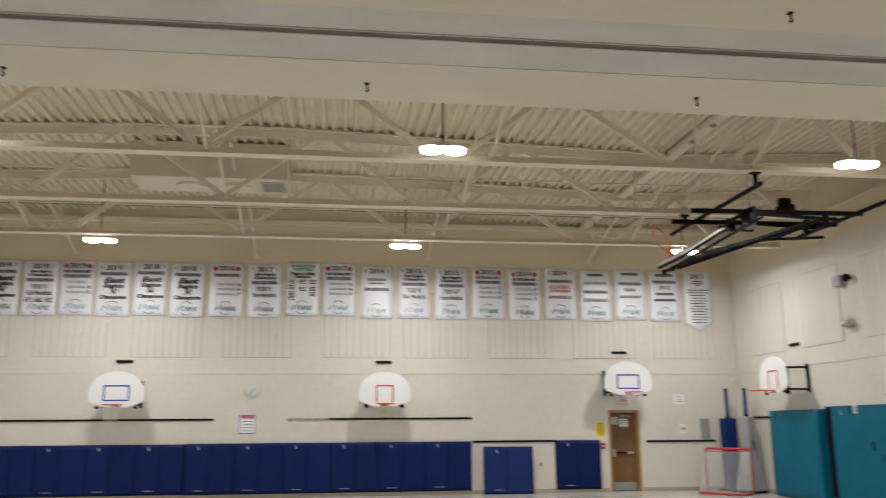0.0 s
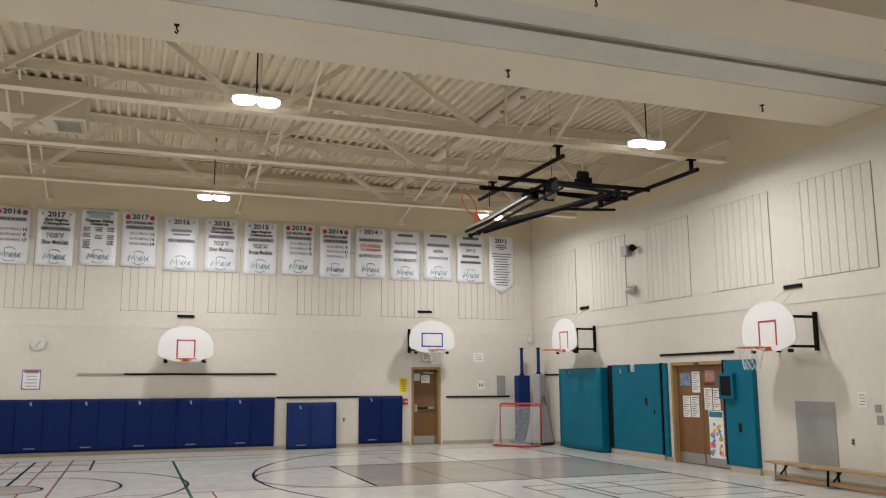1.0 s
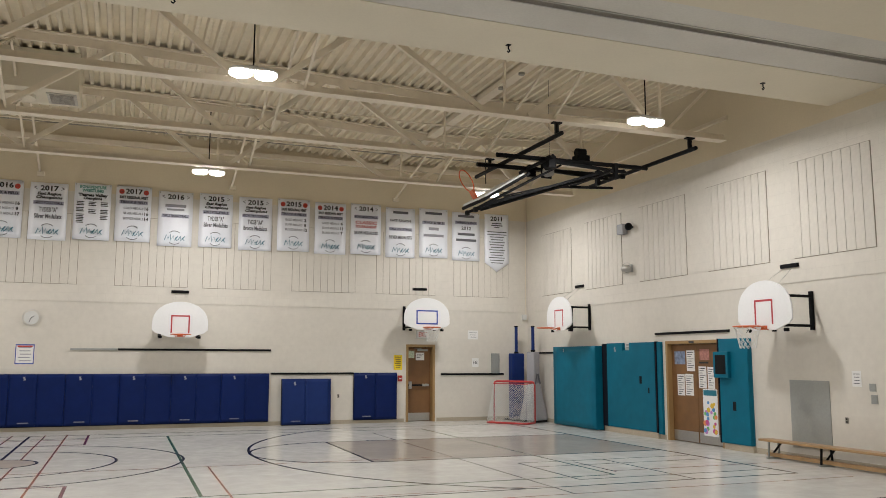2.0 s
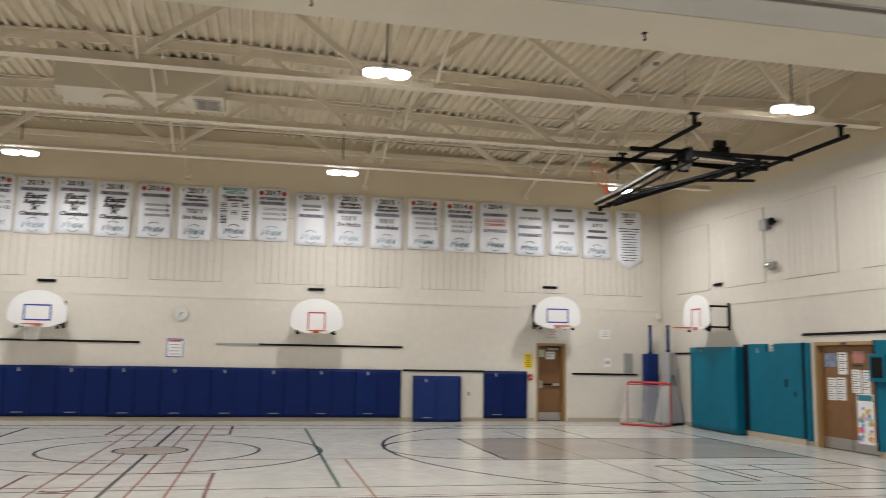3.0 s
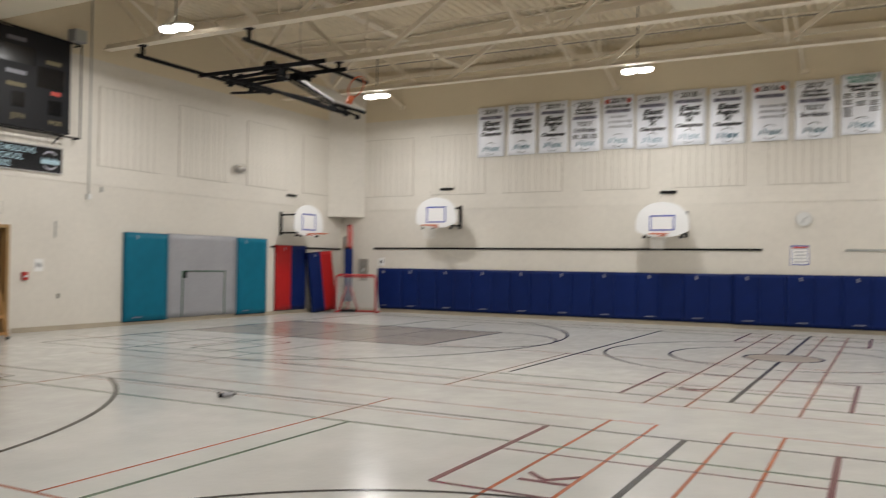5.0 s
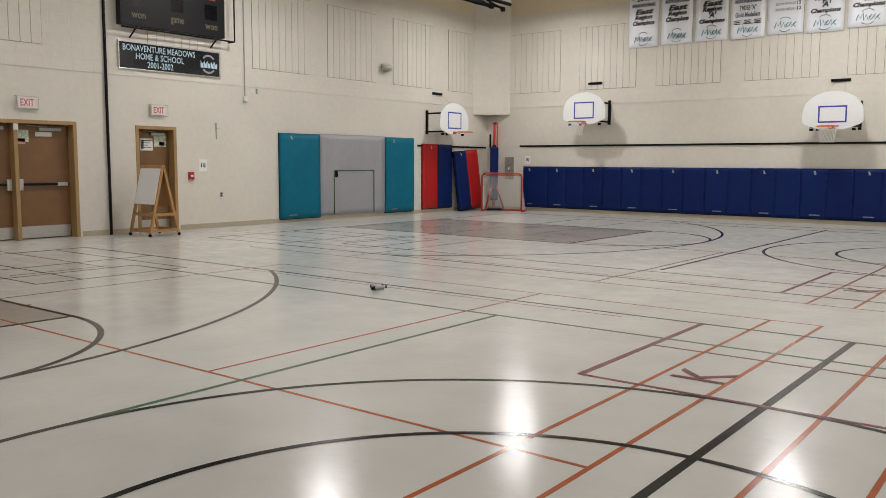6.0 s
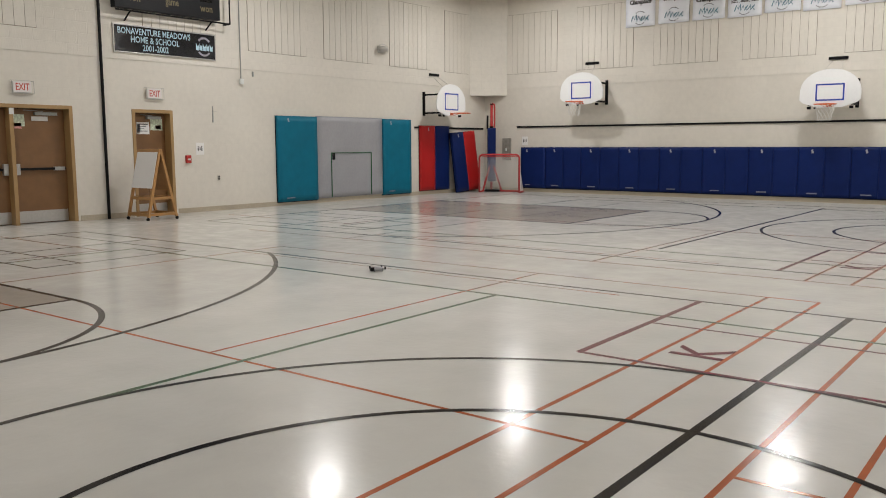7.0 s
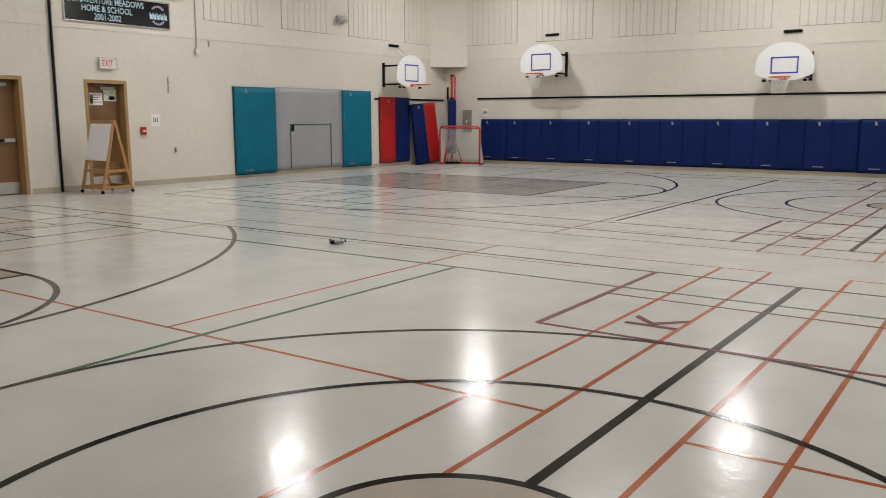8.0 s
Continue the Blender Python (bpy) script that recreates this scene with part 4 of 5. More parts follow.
for i in range(9):
    part("grille_slat", boxed(1.03, 1.45, -0.30 + i * 0.07, -0.265 + i * 0.07, -0.026, -0.0205), M_TRACK, p)
# sprinkler pipe and conduit under the deck
for yy, zz, rr in ((17.9, 6.98, 0.022), (18.25, 7.03, 0.015), (15.1, 6.99, 0.018)):
    c = part("ceiling_pipe", tube(B(), [(XW + 0.02, yy, zz), (XE - 0.02, yy, zz)], rr, 8), M_STEEL if rr > 0.016 else M_TRACK)
    tagged(c, "thin cream painted pipe run under the deck" if rr > 0.016 else "thin dull grey conduit run under the deck", "pipe", "ceiling pipes")


# ---- doors ----
def doorway(name, m, w, h, leaves, label, bars=True, papers=(), back=0.09):
    """A tan steel frame with wood leaves set back in the wall; local -y looks into the hall."""
    d = thing(name, m, label, "door", kind="structure")
    f = 0.055
    part("door_jamb", boxed(-w / 2 - 0.012, -w / 2 + f, -0.012, 0.275, 0, h, 0.004), M_FRAME, d)
    part("door_jamb", boxed(w / 2 - f, w / 2 + 0.012, -0.012, 0.275, 0, h, 0.004), M_FRAME, d)
    part("door_head", boxed(-w / 2 - 0.012, w / 2 + 0.012, -0.010, 0.275, h - f, h + 0.012, 0.004), M_FRAME, d)
    lw = (w - 2 * f) / leaves
    for i in range(leaves):
        a = -w / 2 + f + i * lw
        leaf = part("door_leaf", boxed(a + 0.004, a + lw - 0.004, 0.10, 0.145, 0.012, h - f - 0.006, 0.003), M_WOOD, d, "oak veneer door leaf")
        leaf.matrix_basis = pose(0, back, 0)
        part("kick_plate", boxed(a + 0.02, a + lw - 0.02, 0.0965, 0.0995, 0.02, 0.23, 0.001), M_METAL, leaf, "brushed metal kick plate")
        if bars:
            side = 1 if i == 0 and leaves == 2 else -1
            z = 0.98
            bm = boxed(a + 0.05, a + lw - 0.05, 0.03, 0.062, z - 0.02, z + 0.025, 0.008)
            part("push_bar", bm, M_BLACK, leaf, "dark push bar")
            e = a + lw - 0.1 if side > 0 else a + 0.1
            part("latch_case", boxed(e - 0.045, e + 0.045, 0.02, 0.0995, z - 0.1, z + 0.1, 0.012), M_METAL, leaf, "metal latch case")
            o = a + 0.07 if side > 0 else a + lw - 0.26
            part("bar_end", boxed(o, o + 0.19, 0.022, 0.0995, z - 0.03, z + 0.035, 0.008), M_METAL, leaf)
            bm = boxed(a + lw * 0.45, a + lw * 0.85, 0.03, 0.0995, h - 0.17, h - 0.115, 0.006)
            bar(bm, (a + lw * 0.6, 0.05, h - 0.1), (a + lw * 0.25, 0.03, h - 0.085), 0.02, 0.01)
            part("door_closer", bm, M_ALU, leaf, "grey door closer")
    if leaves == 2 and bars:
        part("mullion", boxed(-0.035, 0.035, 0.02, 0.097 + back, 0, h - f, 0.004), M_FRAME, d)
        part("mullion_bracket", boxed(-0.04, 0.04, 0.0, 0.019, h - 0.17, h - 0.06, 0.004), M_GLASSCASE, d)
    for q, (x0, x1, z0, z1, mat) in enumerate(papers):
        s = part("paper", boxed(x0, x1, 0.094, 0.0988, z0, z1, 0.0005), mat, d, "paper notice taped to the leaf")
        s.matrix_basis = pose(0, back, 0)
        n = 0
        z = z1 - 0.05
        while mat is M_PAPER and z > z0 + 0.03:
            part("text_bar", boxed(x0 + 0.03, x1 - 0.03 - 0.04 * (n % 3), 0.0925, 0.0938, z, z + 0.014), M_INK if n % 4 == 0 else M_GREYINK, s)
            z -= 0.045
            n += 1
    return d


GREEN_P = material("green drawing paper", (0.55, 0.62, 0.48), 0.6, grain=0.35, grain_scale=30)
PINK_P = material("red and white notice", (0.62, 0.30, 0.26), 0.6, grain=0.35, grain_scale=24)
BLUE_P = material("blue photo poster", (0.20, 0.25, 0.36), 0.5, grain=0.6, grain_scale=14)
ORANGE_P = material("orange poster", (0.42, 0.19, 0.16), 0.5, grain=0.35, grain_scale=20)
doorway("door_1", on_north((ND0 + ND1) / 2), ND1 - ND0, NDH, 1, "closed oak veneer door with push bar and notices",
        papers=((-0.35, -0.12, 1.72, 1.92, GREEN_P), (-0.08, 0.17, 1.66, 1.87, M_PAPER)))
doorway("door_2", on_west((WD0 + WD1) / 2), WD1 - WD0, WDH, 1, "closed oak veneer door with paper notices behind an easel",
        papers=((-0.25, 0.03, 1.62, 1.86, M_PAPER), (0.06, 0.33, 1.70, 1.93, GREEN_P), (-0.24, -0.17, 1.65, 1.82, PINK_P), (0.17, 0.30, 1.72, 1.80, PINK_P)))
doorway("door_3", on_west((WE0 + WE1) / 2), WE1 - WE0, WEH, 2, "closed double oak veneer doors with push bars and a mullion",
        papers=((0.06, 0.30, 1.74, 1.95, GREEN_P), (0.10, 0.24, 1.70, 1.80, PINK_P), (0.42, 0.72, 1.84, 1.92, M_PAPER)))
e_door = doorway("door_4", on_east((ED0 + ED1) / 2), ED1 - ED0, EDH, 2, "closed double oak veneer doors covered with taped posters", bars=False, back=0.0,
                 papers=((-0.74, -0.38, 1.60, 1.87, BLUE_P), (-0.33, -0.07, 1.46, 1.89, M_PAPER), (0.10, 0.40, 1.69, 1.91, ORANGE_P), (-0.66, -0.42, 0.95, 1.39, M_PAPER),
                         (-0.39, -0.13, 0.96, 1.40, M_PAPER), (0.05, 0.29, 1.12, 1.56, M_PAPER), (0.33, 0.54, 1.12, 1.55, M_PAPER), (0.16, 0.60, 0.18, 1.11, M_WHITE)))
# the colourful poster: plain patches
rnd = random.Random(4)
for i in range(26):
    cx_, cz_ = 0.2 + 0.34 * rnd.random(), 0.26 + 0.58 * rnd.random()
    col = rnd.choice(((0.6, 0.1, 0.3), (0.1, 0.3, 0.6), (0.75, 0.5, 0.05), (0.15, 0.5, 0.15), (0.55, 0.25, 0.6), (0.8, 0.3, 0.1)))
    bm = B()
    disc(bm, 0.03 + 0.03 * rnd.random(), 0.0, 0.0006 + 0.0004 * i, 10, pose(cx_, 0.0936, cz_, 90))
    name = "poster_ink_%d_%d_%d" % tuple(int(99 * c) for c in col)
    part("poster_patch", bm, bpy.data.materials.get(name) or material(name, col, 0.5), e_door)
part("poster_title", boxed(0.18, 0.58, 0.0915, 0.0938, 0.98, 1.09), M_TEALINK, e_door)
part("text_bar", boxed(0.08, 0.36, 0.0915, 0.0988, 1.62, 1.655), M_INK, e_door)
part("head_plate", boxed(-0.1, 0.06, -0.016, -0.0105, EDH - 0.045, EDH - 0.005), M_INK, e_door, "small dark room plate")


# ---- banners ----
def team_emblem(parent, y, z, s=1.0):
    """The team emblem as a plain teal zigzag between two grey arcs."""
    way = ((0.0, 0.0), (0.03, 0.1), (0.055, 0.03), (0.09, 0.115), (0.1, 0.0), (0.135, 0.09), (0.16, 0.0), (0.205, 0.085), (0.17, 0.045), (0.19, 0.0), (0.22, 0.03), (0.245, 0.09), (0.25, 0.0), (0.315, 0.085), (0.275, 0.045), (0.31, 0.0))
    bm = tube(B(), [((u - 0.155) * s * 1.15, y, z + (v - 0.055) * s) for u, v in way], 0.0085 * s, 4)
    part("emblem", bm, M_TEALINK, parent, "teal zigzag emblem")
    for sg in (1, -1):
        bm = B()
        pts = [(0.13 * s * math.cos(radians(a)), y - 0.001, z + sg * 0.125 * s * math.sin(radians(a))) for a in range(45, 136, 10)]
        tube(bm, pts, 0.006 * s, 4)
        part("emblem_ring", bm, M_GREYINK, parent)


def banner(x, top, w, h, year, disks, lines, pennant=False, title=None):
    label = "white vinyl championship banner hung high on the wall" if not pennant else "white pennant banner with a pointed lower edge"
    p = thing("banner", on_north(x, top, 0.036), label, "banner", "banners")
    nx, nz = 6, 10
    ph = 6.28 * random.random()
    amp = 0.012

    def wave(u, v):
        return -0.018 - amp * (v / nz) * math.sin(2.2 * u / nx * 3.14 + ph) - 0.006 * math.sin(v * 0.9 + ph)

    flat = -0.018 - amp - 0.007
    bm = B()
    front, back = [], []
    for v in range(nz + 1):
        zz = -h * v / nz
        fr, bk = [], []
        for u in range(nx + 1):
            xx = -w / 2 + w * u / nx
            z_ = zz
            if pennant:
                z_ = zz - (0.26 * (1 - abs(2 * u / nx - 1)) * (v / nz) ** 6)
            fr.append(bm.verts.new((xx, wave(u, v), z_)))
            bk.append(bm.verts.new((xx, wave(u, v) + 0.003, z_)))
        front.append(fr)
        back.append(bk)
    for v in range(nz):
        for u in range(nx):
            bm.faces.new((front[v][u], front[v][u + 1], front[v + 1][u + 1], front[v + 1][u]))
            bm.faces.new((back[v][u], back[v + 1][u], back[v + 1][u + 1], back[v][u + 1]))
    for v in range(nz):
        for u in (0, nx):
            bm.faces.new((front[v][u], front[v + 1][u], back[v + 1][u], back[v][u]))
    for u in range(nx):
        for v in (0, nz):
            bm.faces.new((front[v][u], front[v][u + 1], back[v][u + 1], back[v][u]))
    bmesh.ops.recalc_face_normals(bm, faces=bm.faces)
    cl = part("cloth", bm, M_BANNER, p)
    for poly in cl.data.polygons:
        poly.use_smooth = poly.normal.y < -0.8
    for s in (-1, 1):
        part("grommet", disc(B(), 0.014, 0, 0.006, 10, pose(s * (w / 2 - 0.03), -0.012, -0.03, 90)), M_METAL, p)
    y = flat - 0.001
    if year:
        lettering("year", year, 0.17, M_INK, p, pose(0, y, -0.14), min(0.40, w * 0.48), 0.001, 0, 0.03)
    for s in ((-1, 1) if disks else ()):
        dk = part("disc", disc(B(), 0.062, 0, 0.002, 20, pose(s * (w / 2 - 0.13), y, -0.15, 90)), M_REDINK, p, "red printed ball")
        part("disc_line", boxed(s * (w / 2 - 0.13) - 0.05, s * (w / 2 - 0.13) + 0.05, y - 0.0035, y - 0.0025, -0.154, -0.147), M_INK, dk)
    if year and not disks and not pennant:
        for s in (-1, 1):
            part("flourish", bar(bar(B(), (s * 0.27, y, -0.10), (s * 0.33, y, -0.13), 0.002, 0.014), (s * 0.33, y, -0.13), (s * 0.26, y, -0.17), 0.002, 0.012), M_GREYINK, p)
    for kind, text, z, size, width in lines:
        if kind == "bar":
            b = part("title_bar", boxed(-w * 0.40, w * 0.40, y - 0.001, y + 0.001, z - 0.045, z + 0.045), M_LAV, p)
            lettering("title", text, size, M_NAVY, b, pose(0, y - 0.002, z), w * 0.74, 0.0008, 0, 0.035)
        elif kind == "rule":
            part("text_bar", boxed(-width / 2, width / 2, y - 0.001, y + 0.001, z - size / 2, z + size / 2), {"grey": M_GREYINK, "dark": M_INK, "pale": M_PALEBAR, "red": M_REDINK}[text], p)
        elif kind == "num":
            lettering("figure", text, size, M_INK, p, pose(w * 0.36, y, z), 0.0, 0.001, 0, 0.03)
        elif kind == "small":
            for k in range(3):
                part("text_bar", boxed(width - 0.085, width + 0.085 - 0.02 * (k % 2), y - 0.001, y + 0.001, z - 0.04 * k, z - 0.04 * k + 0.018), M_INK, p)
        else:
            mat = {"big": M_INK, "text": M_GREYINK, "dark": M_INK, "red": M_REDINK, "teal": M_GREENINK, "pale": M_PALEBAR}[kind]
            lettering("wording", text, size, mat, p, pose(0, y, z), width, 0.001, 0.25 if kind == "big" else 0.0, 0.05 if kind in ("big", "dark") else 0.025)
    if not pennant:
        team_emblem(p, y, -h + 0.22, 1.35)
    return p


def champs(word, mid=None):
    o = [("bar", word, -0.30, 0.085, 0), ("big", "East", -0.47, 0.18, 0.52), ("big", "Region", -0.61, 0.15, 0.50)]
    if mid:
        o += [("big", mid, -0.76, 0.17, 0.20), ("big", "Champions", -0.90, 0.13, 0.66)]
    else:
        o += [("big", "Champions", -0.76, 0.15, 0.62)]
    return o


def track(gold, silver, bronze, meet=True):
    o = [("dark", "EAST REGIONAL MEET", -0.29, 0.09, 0.66)] if meet else []
    o += [("bar", "TRACK & FIELD", -0.41 if meet else -0.32, 0.085, 0)]
    for k, (t, n, kind) in enumerate((("GOLD MEDALS", gold, "pale"), ("SILVER MEDALS", silver, "pale"), ("BRONZE MEDALS", bronze, "red"))):
        z = -0.56 - 0.13 * k
        o.append((kind if kind == "pale" else "pale", t, z, 0.08, 0.46))
        if n:
            o.append(("num", n, z, 0.11, 0))
    return o


def medal(head, word, grade, metal):
    return [("big", head, -0.27, 0.09, 0.52), ("big", "Champions", -0.36, 0.09, 0.58), ("bar", word, -0.49, 0.085, 0), ("text", grade, -0.66, 0.16, 0.40), ("text", metal, -0.82, 0.15, 0.60)]


NAMES = [("small", "", -0.98 + 0.02, 0, -0.25), ("small", "", -0.96, 0, 0.0), ("small", "", -0.96, 0, 0.25)]
LIST = [("teal", "BONAVENTURE", -0.09, 0.10, 0.60), ("teal", "WRESTLING", -0.18, 0.10, 0.48), ("dark", "Thames Valley", -0.29, 0.10, 0.66), ("dark", "Champions", -0.37, 0.09, 0.42)]
LIST += [("small", "", z, 0, x) for z, x in ((-0.47, -0.27), (-0.47, 0.0), (-0.47, 0.27), (-0.62, -0.27), (-0.66, 0.0), (-0.66, 0.27), (-0.78, -0.27), (-0.80, 0.27), (-0.90, -0.27))]
WB = 0.83
SPEC = [
    ("2019", False, champs("GIRLS SOFT BALL")), ("2019", False, champs("BOYS SOFT BALL")), ("2019", False, champs("GIRLS VOLLEYBALL", "'A'")),
    ("2019", False, medal("East Region", "BOYS VOLLEYBALL", "TVDSB \"A\"", "Gold Medalists") + NAMES),
    ("2019", True, track("", "15", "12")), ("2019", False, champs("GIRLS BASKETBALL", "'A'")), ("2018", False, champs("BOYS BASKETBALL", "'AA'")),
    ("2018", False, champs("GIRLS VOLLEYBALL", "'A'")), ("2016", True, track("16", "8", "17", False)),
    ("2017", False, medal("East Region", "GIRLS VOLLEYBALL", "TVDSB \"A\"", "Silver Medalists")), ("", False, LIST),
    ("2017", True, track("16", "16", "14")), ("2016", False, [("rule", "pale", -0.36, 0.07, 0.5), ("rule", "pale", -0.46, 0.05, 0.42), ("bar", "GIRLS BASKETBALL", -0.62, 0.085, 0)]),
    ("2015", False, medal("East Region", "GIRLS VOLLEYBALL", "TVDSB \"A\"", "Silver Medalists")),
    ("2015", False, medal("East Region", "BOYS VOLLEYBALL", "TVDSB \"AA\"", "Bronze Medalists")),
    ("2015", True, track("2", "8", "12")), ("2014", True, track("4", "11", "7")),
    ("2014", False, [("bar", "BOYS BASKETBALL", -0.36, 0.08, 0), ("red", "CLASSIC", -0.52, 0.12, 0.6), ("red", "TOURNAMENT", -0.63, 0.10, 0.6), ("text", "SILVER MEDALISTS", -0.80, 0.12, 0.66)]),
    ("", False, [("rule", "grey", -0.13, 0.07, 0.44), ("text", "EAST REGION", -0.36, 0.09, 0.6), ("bar", "GIRLS VOLLEYBALL", -0.60, 0.08, 0), ("text", "SILVER MEDALISTS", -0.83, 0.12, 0.66)]),
    ("", False, [("rule", "grey", -0.13, 0.07, 0.5), ("bar", "TRACK & FIELD", -0.40, 0.08, 0), ("rule", "pale", -0.57, 0.08, 0.3), ("rule", "pale", -0.76, 0.07, 0.6)]),
    ("", False, [("rule", "grey", -0.11, 0.07, 0.5), ("bar", "WRESTLING", -0.30, 0.08, 0), ("text", "2012", -0.46, 0.13, 0.3), ("rule", "grey", -0.63, 0.07, 0.52), ("rule", "grey", -0.80, 0.07, 0.62)]),
]
BX = (-9.26, -8.33, -7.42, -6.52, -5.63, -4.74, -3.83, -2.91, -1.94, -0.97, 0.0, 0.94, 1.94, 2.93, 3.93, 4.93, 5.92, 6.91, 7.90, 8.88, 9.87)
for (yr, dk, ln), bx in zip(SPEC, BX):
    banner(bx, 5.88 + 0.02 * math.sin(bx * 3) + (0.05 if -0.6 < bx < 1.2 else 0), WB if bx < 3.4 else WB + 0.02, 1.39, yr, dk, ln)
banner(10.83, 5.87, 0.76, 1.42, "2011", False, [("rule", "grey", -0.27, 0.03, 0.3), ("rule", "grey", -0.33, 0.03, 0.36), ("rule", "grey", -0.38, 0.025, 0.16)] +
       [("rule", "dark" if k == 0 else "grey", -0.52 - 0.075 * k, 0.022, 0.62 if k < 2 else 0.38 + 0.06 * ((k * 5) % 3)) for k in range(13)], pennant=True)


# ---- signs, notices, small fixtures ----
def notice(m, w, h, label, mat=None, bars=4, ink=None, border=None, name="notice"):
    p = thing(name, m, label, "notice", "wall notices")
    part("sheet", boxed(-w / 2, w / 2, -0.004, -0.0005, -h / 2, h / 2), mat or M_PAPER, p)
    if border:
        for q in ((-w / 2, w / 2, h / 2 - 0.025, h / 2), (-w / 2, w / 2, -h / 2, -h / 2 + 0.02), (-w / 2, -w / 2 + 0.018, -h / 2 + 0.02, h / 2 - 0.025), (w / 2 - 0.018, w / 2, -h / 2 + 0.02, h / 2 - 0.025)):
            part("border", boxed(q[0], q[1], -0.0055, -0.004, q[2], q[3]), border, p)
    for k in range(bars):
        z = h / 2 - h * (k + 1) / (bars + 1)
        part("text_bar", boxed(-w * (0.34 - 0.05 * (k % 3)), w * (0.34 - 0.04 * (k % 2)), -0.006, -0.0045, z - h * 0.022, z + h * 0.022), ink or M_GREYINK, p)
    return p


def pictogram(m, label="white card with small dark pictograms"):
    p = thing("notice", m, label, "notice", "wall notices")
    part("sheet", boxed(-0.1, 0.1, -0.004, -0.0005, -0.125, 0.125), M_PAPER, p)
    for x in (-0.045, 0.0, 0.045):
        hh = 0.045 if x else 0.03
        part("symbol", boxed(x - 0.012, x + 0.012, -0.0055, -0.004, -hh, hh * 0.6), M_INK, p)
        part("symbol", disc(B(), 0.013, 0, 0.0015, 10, pose(x, -0.004, hh * 0.6 + 0.016, 90)), M_INK, p)
    return p


notice(on_north(7.885, 1.60), 0.24, 0.40, "bright yellow printed notice on the wall", M_YELLOW, 6, M_INK)
notice(on_north(10.1, 2.375), 0.31, 0.25, "small white printed notice on the wall", None, 3)
pictogram(on_north(10.175, 1.60))
notice(on_north(-1.27, 1.78), 0.40, 0.46, "white poster with a blue and red border", None, 5, M_PALEBAR, M_BLUEINK)
part("border", boxed(-0.16, 0.16, -0.007, -0.0056, 0.165, 0.20), M_REDINK, [o for o in scene.objects if o.name.startswith("notice")][-1])
pictogram(on_north(-12.86, 1.50))
pictogram(on_west(9.27, 1.325))
notice(on_east(8.02, 1.40), 0.18, 0.25, "white printed notice on the wall", None, 4)


def exit_sign(m):
    p = thing("exit_sign", m, "lit white exit sign with red letters in a wire guard", "exit sign", "exit signs")
    part("case", boxed(-0.16, 0.16, -0.07, -0.0125, -0.095, 0.095, 0.008), M_GLASSCASE, p)
    part("face", boxed(-0.148, 0.148, -0.0745, -0.0705, -0.083, 0.083), M_EXIT, p)
    lettering("exit_letters", "EXIT", 0.17, M_REDINK, p, pose(0, -0.0755, 0.0), 0.235, 0.001)
    for z in (-0.11, 0.11):
        part("guard_wire", tube(B(), [(-0.19, -0.002, z), (-0.19, -0.1, z), (0.19, -0.1, z), (0.19, -0.002, z)], 0.004, 6), M_METAL, p)
    for x in (-0.19, 0.19):
        part("guard_wire", tube(B(), [(x, -0.1, -0.11), (x, -0.1, 0.11)], 0.004, 6), M_METAL, p)
    return p


exit_sign(on_north(8.57, 2.36))
exit_sign(on_west(5.62, 2.41))
exit_sign(on_west(8.21, 2.41))


def fire_alarm(m):
    p = thing("fire_alarm", m, "small red fire alarm pull station on the wall", "fire alarm", "fire alarms")
    part("case", boxed(-0.06, 0.06, -0.05, -0.0005, -0.08, 0.08, 0.008), M_FIRE, p)
    part("pull_handle", boxed(-0.035, 0.035, -0.06, -0.0505, -0.02, 0.015, 0.004), M_GLASSCASE, p, "white pull handle")


fire_alarm(on_north(7.97 - 0.03, 1.17))
fire_alarm(on_west(8.96, 1.11))


def outlet(m, label="small dark wall socket plate", mat=None, w=0.06, h=0.1):
    p = thing("wall_plate", m, label, "socket", "wall plates")
    part("plate", boxed(-w / 2, w / 2, -0.012, -0.0005, -h / 2, h / 2, 0.003), mat or M_TRACK, p)
    for z in (-h * 0.22, h * 0.22):
        part("socket_face", boxed(-w * 0.28, w * 0.28, -0.015, -0.0115, z - h * 0.13, z + h * 0.13, 0.001), M_BLACK if mat is None else M_ALU, p)


outlet(on_north(6.24, 0.72))
outlet(on_west(9.72, 0.70))
outlet(on_east(8.26, 0.73))
outlet(on_east(7.72, 1.27), "grey steel switch plate", M_ALU, 0.12, 0.12)
outlet(on_east(7.70, 1.09), "grey steel thermostat cover", M_ALU, 0.12, 0.14)
outlet(on_east(14.47, 2.0), "white thermostat cover above the pads", M_GLASSCASE, 0.2, 0.14)

# clock
p = thing("wall_clock", on_north(-1.18, 2.63), "round wall clock behind a clear dome guard", "clock")
part("case", disc(B(), 0.16, -0.001, 0.05, 36, pose(0, 0, 0, 90)), M_GLASSCASE, p, "pale grey rim")
part("dial", disc(B(), 0.14, 0.0, 0.004, 36, pose(0, -0.0505, 0, 90)), M_GLASSCASE, p, "pale dial")
for a, l in ((60, 0.08), (200, 0.11)):
    part("clock_pointer", bar(B(), (0, -0.056, 0), (l * math.sin(radians(a)), -0.056, l * math.cos(radians(a))), 0.002, 0.012), M_INK, p)
part("guard_ring", tube(B(), [(0.19 * math.cos(i * math.pi / 14), -0.03, 0.19 * math.sin(i * math.pi / 14)) for i in range(28)], 0.005, 6, True), M_GLASSCASE, p)


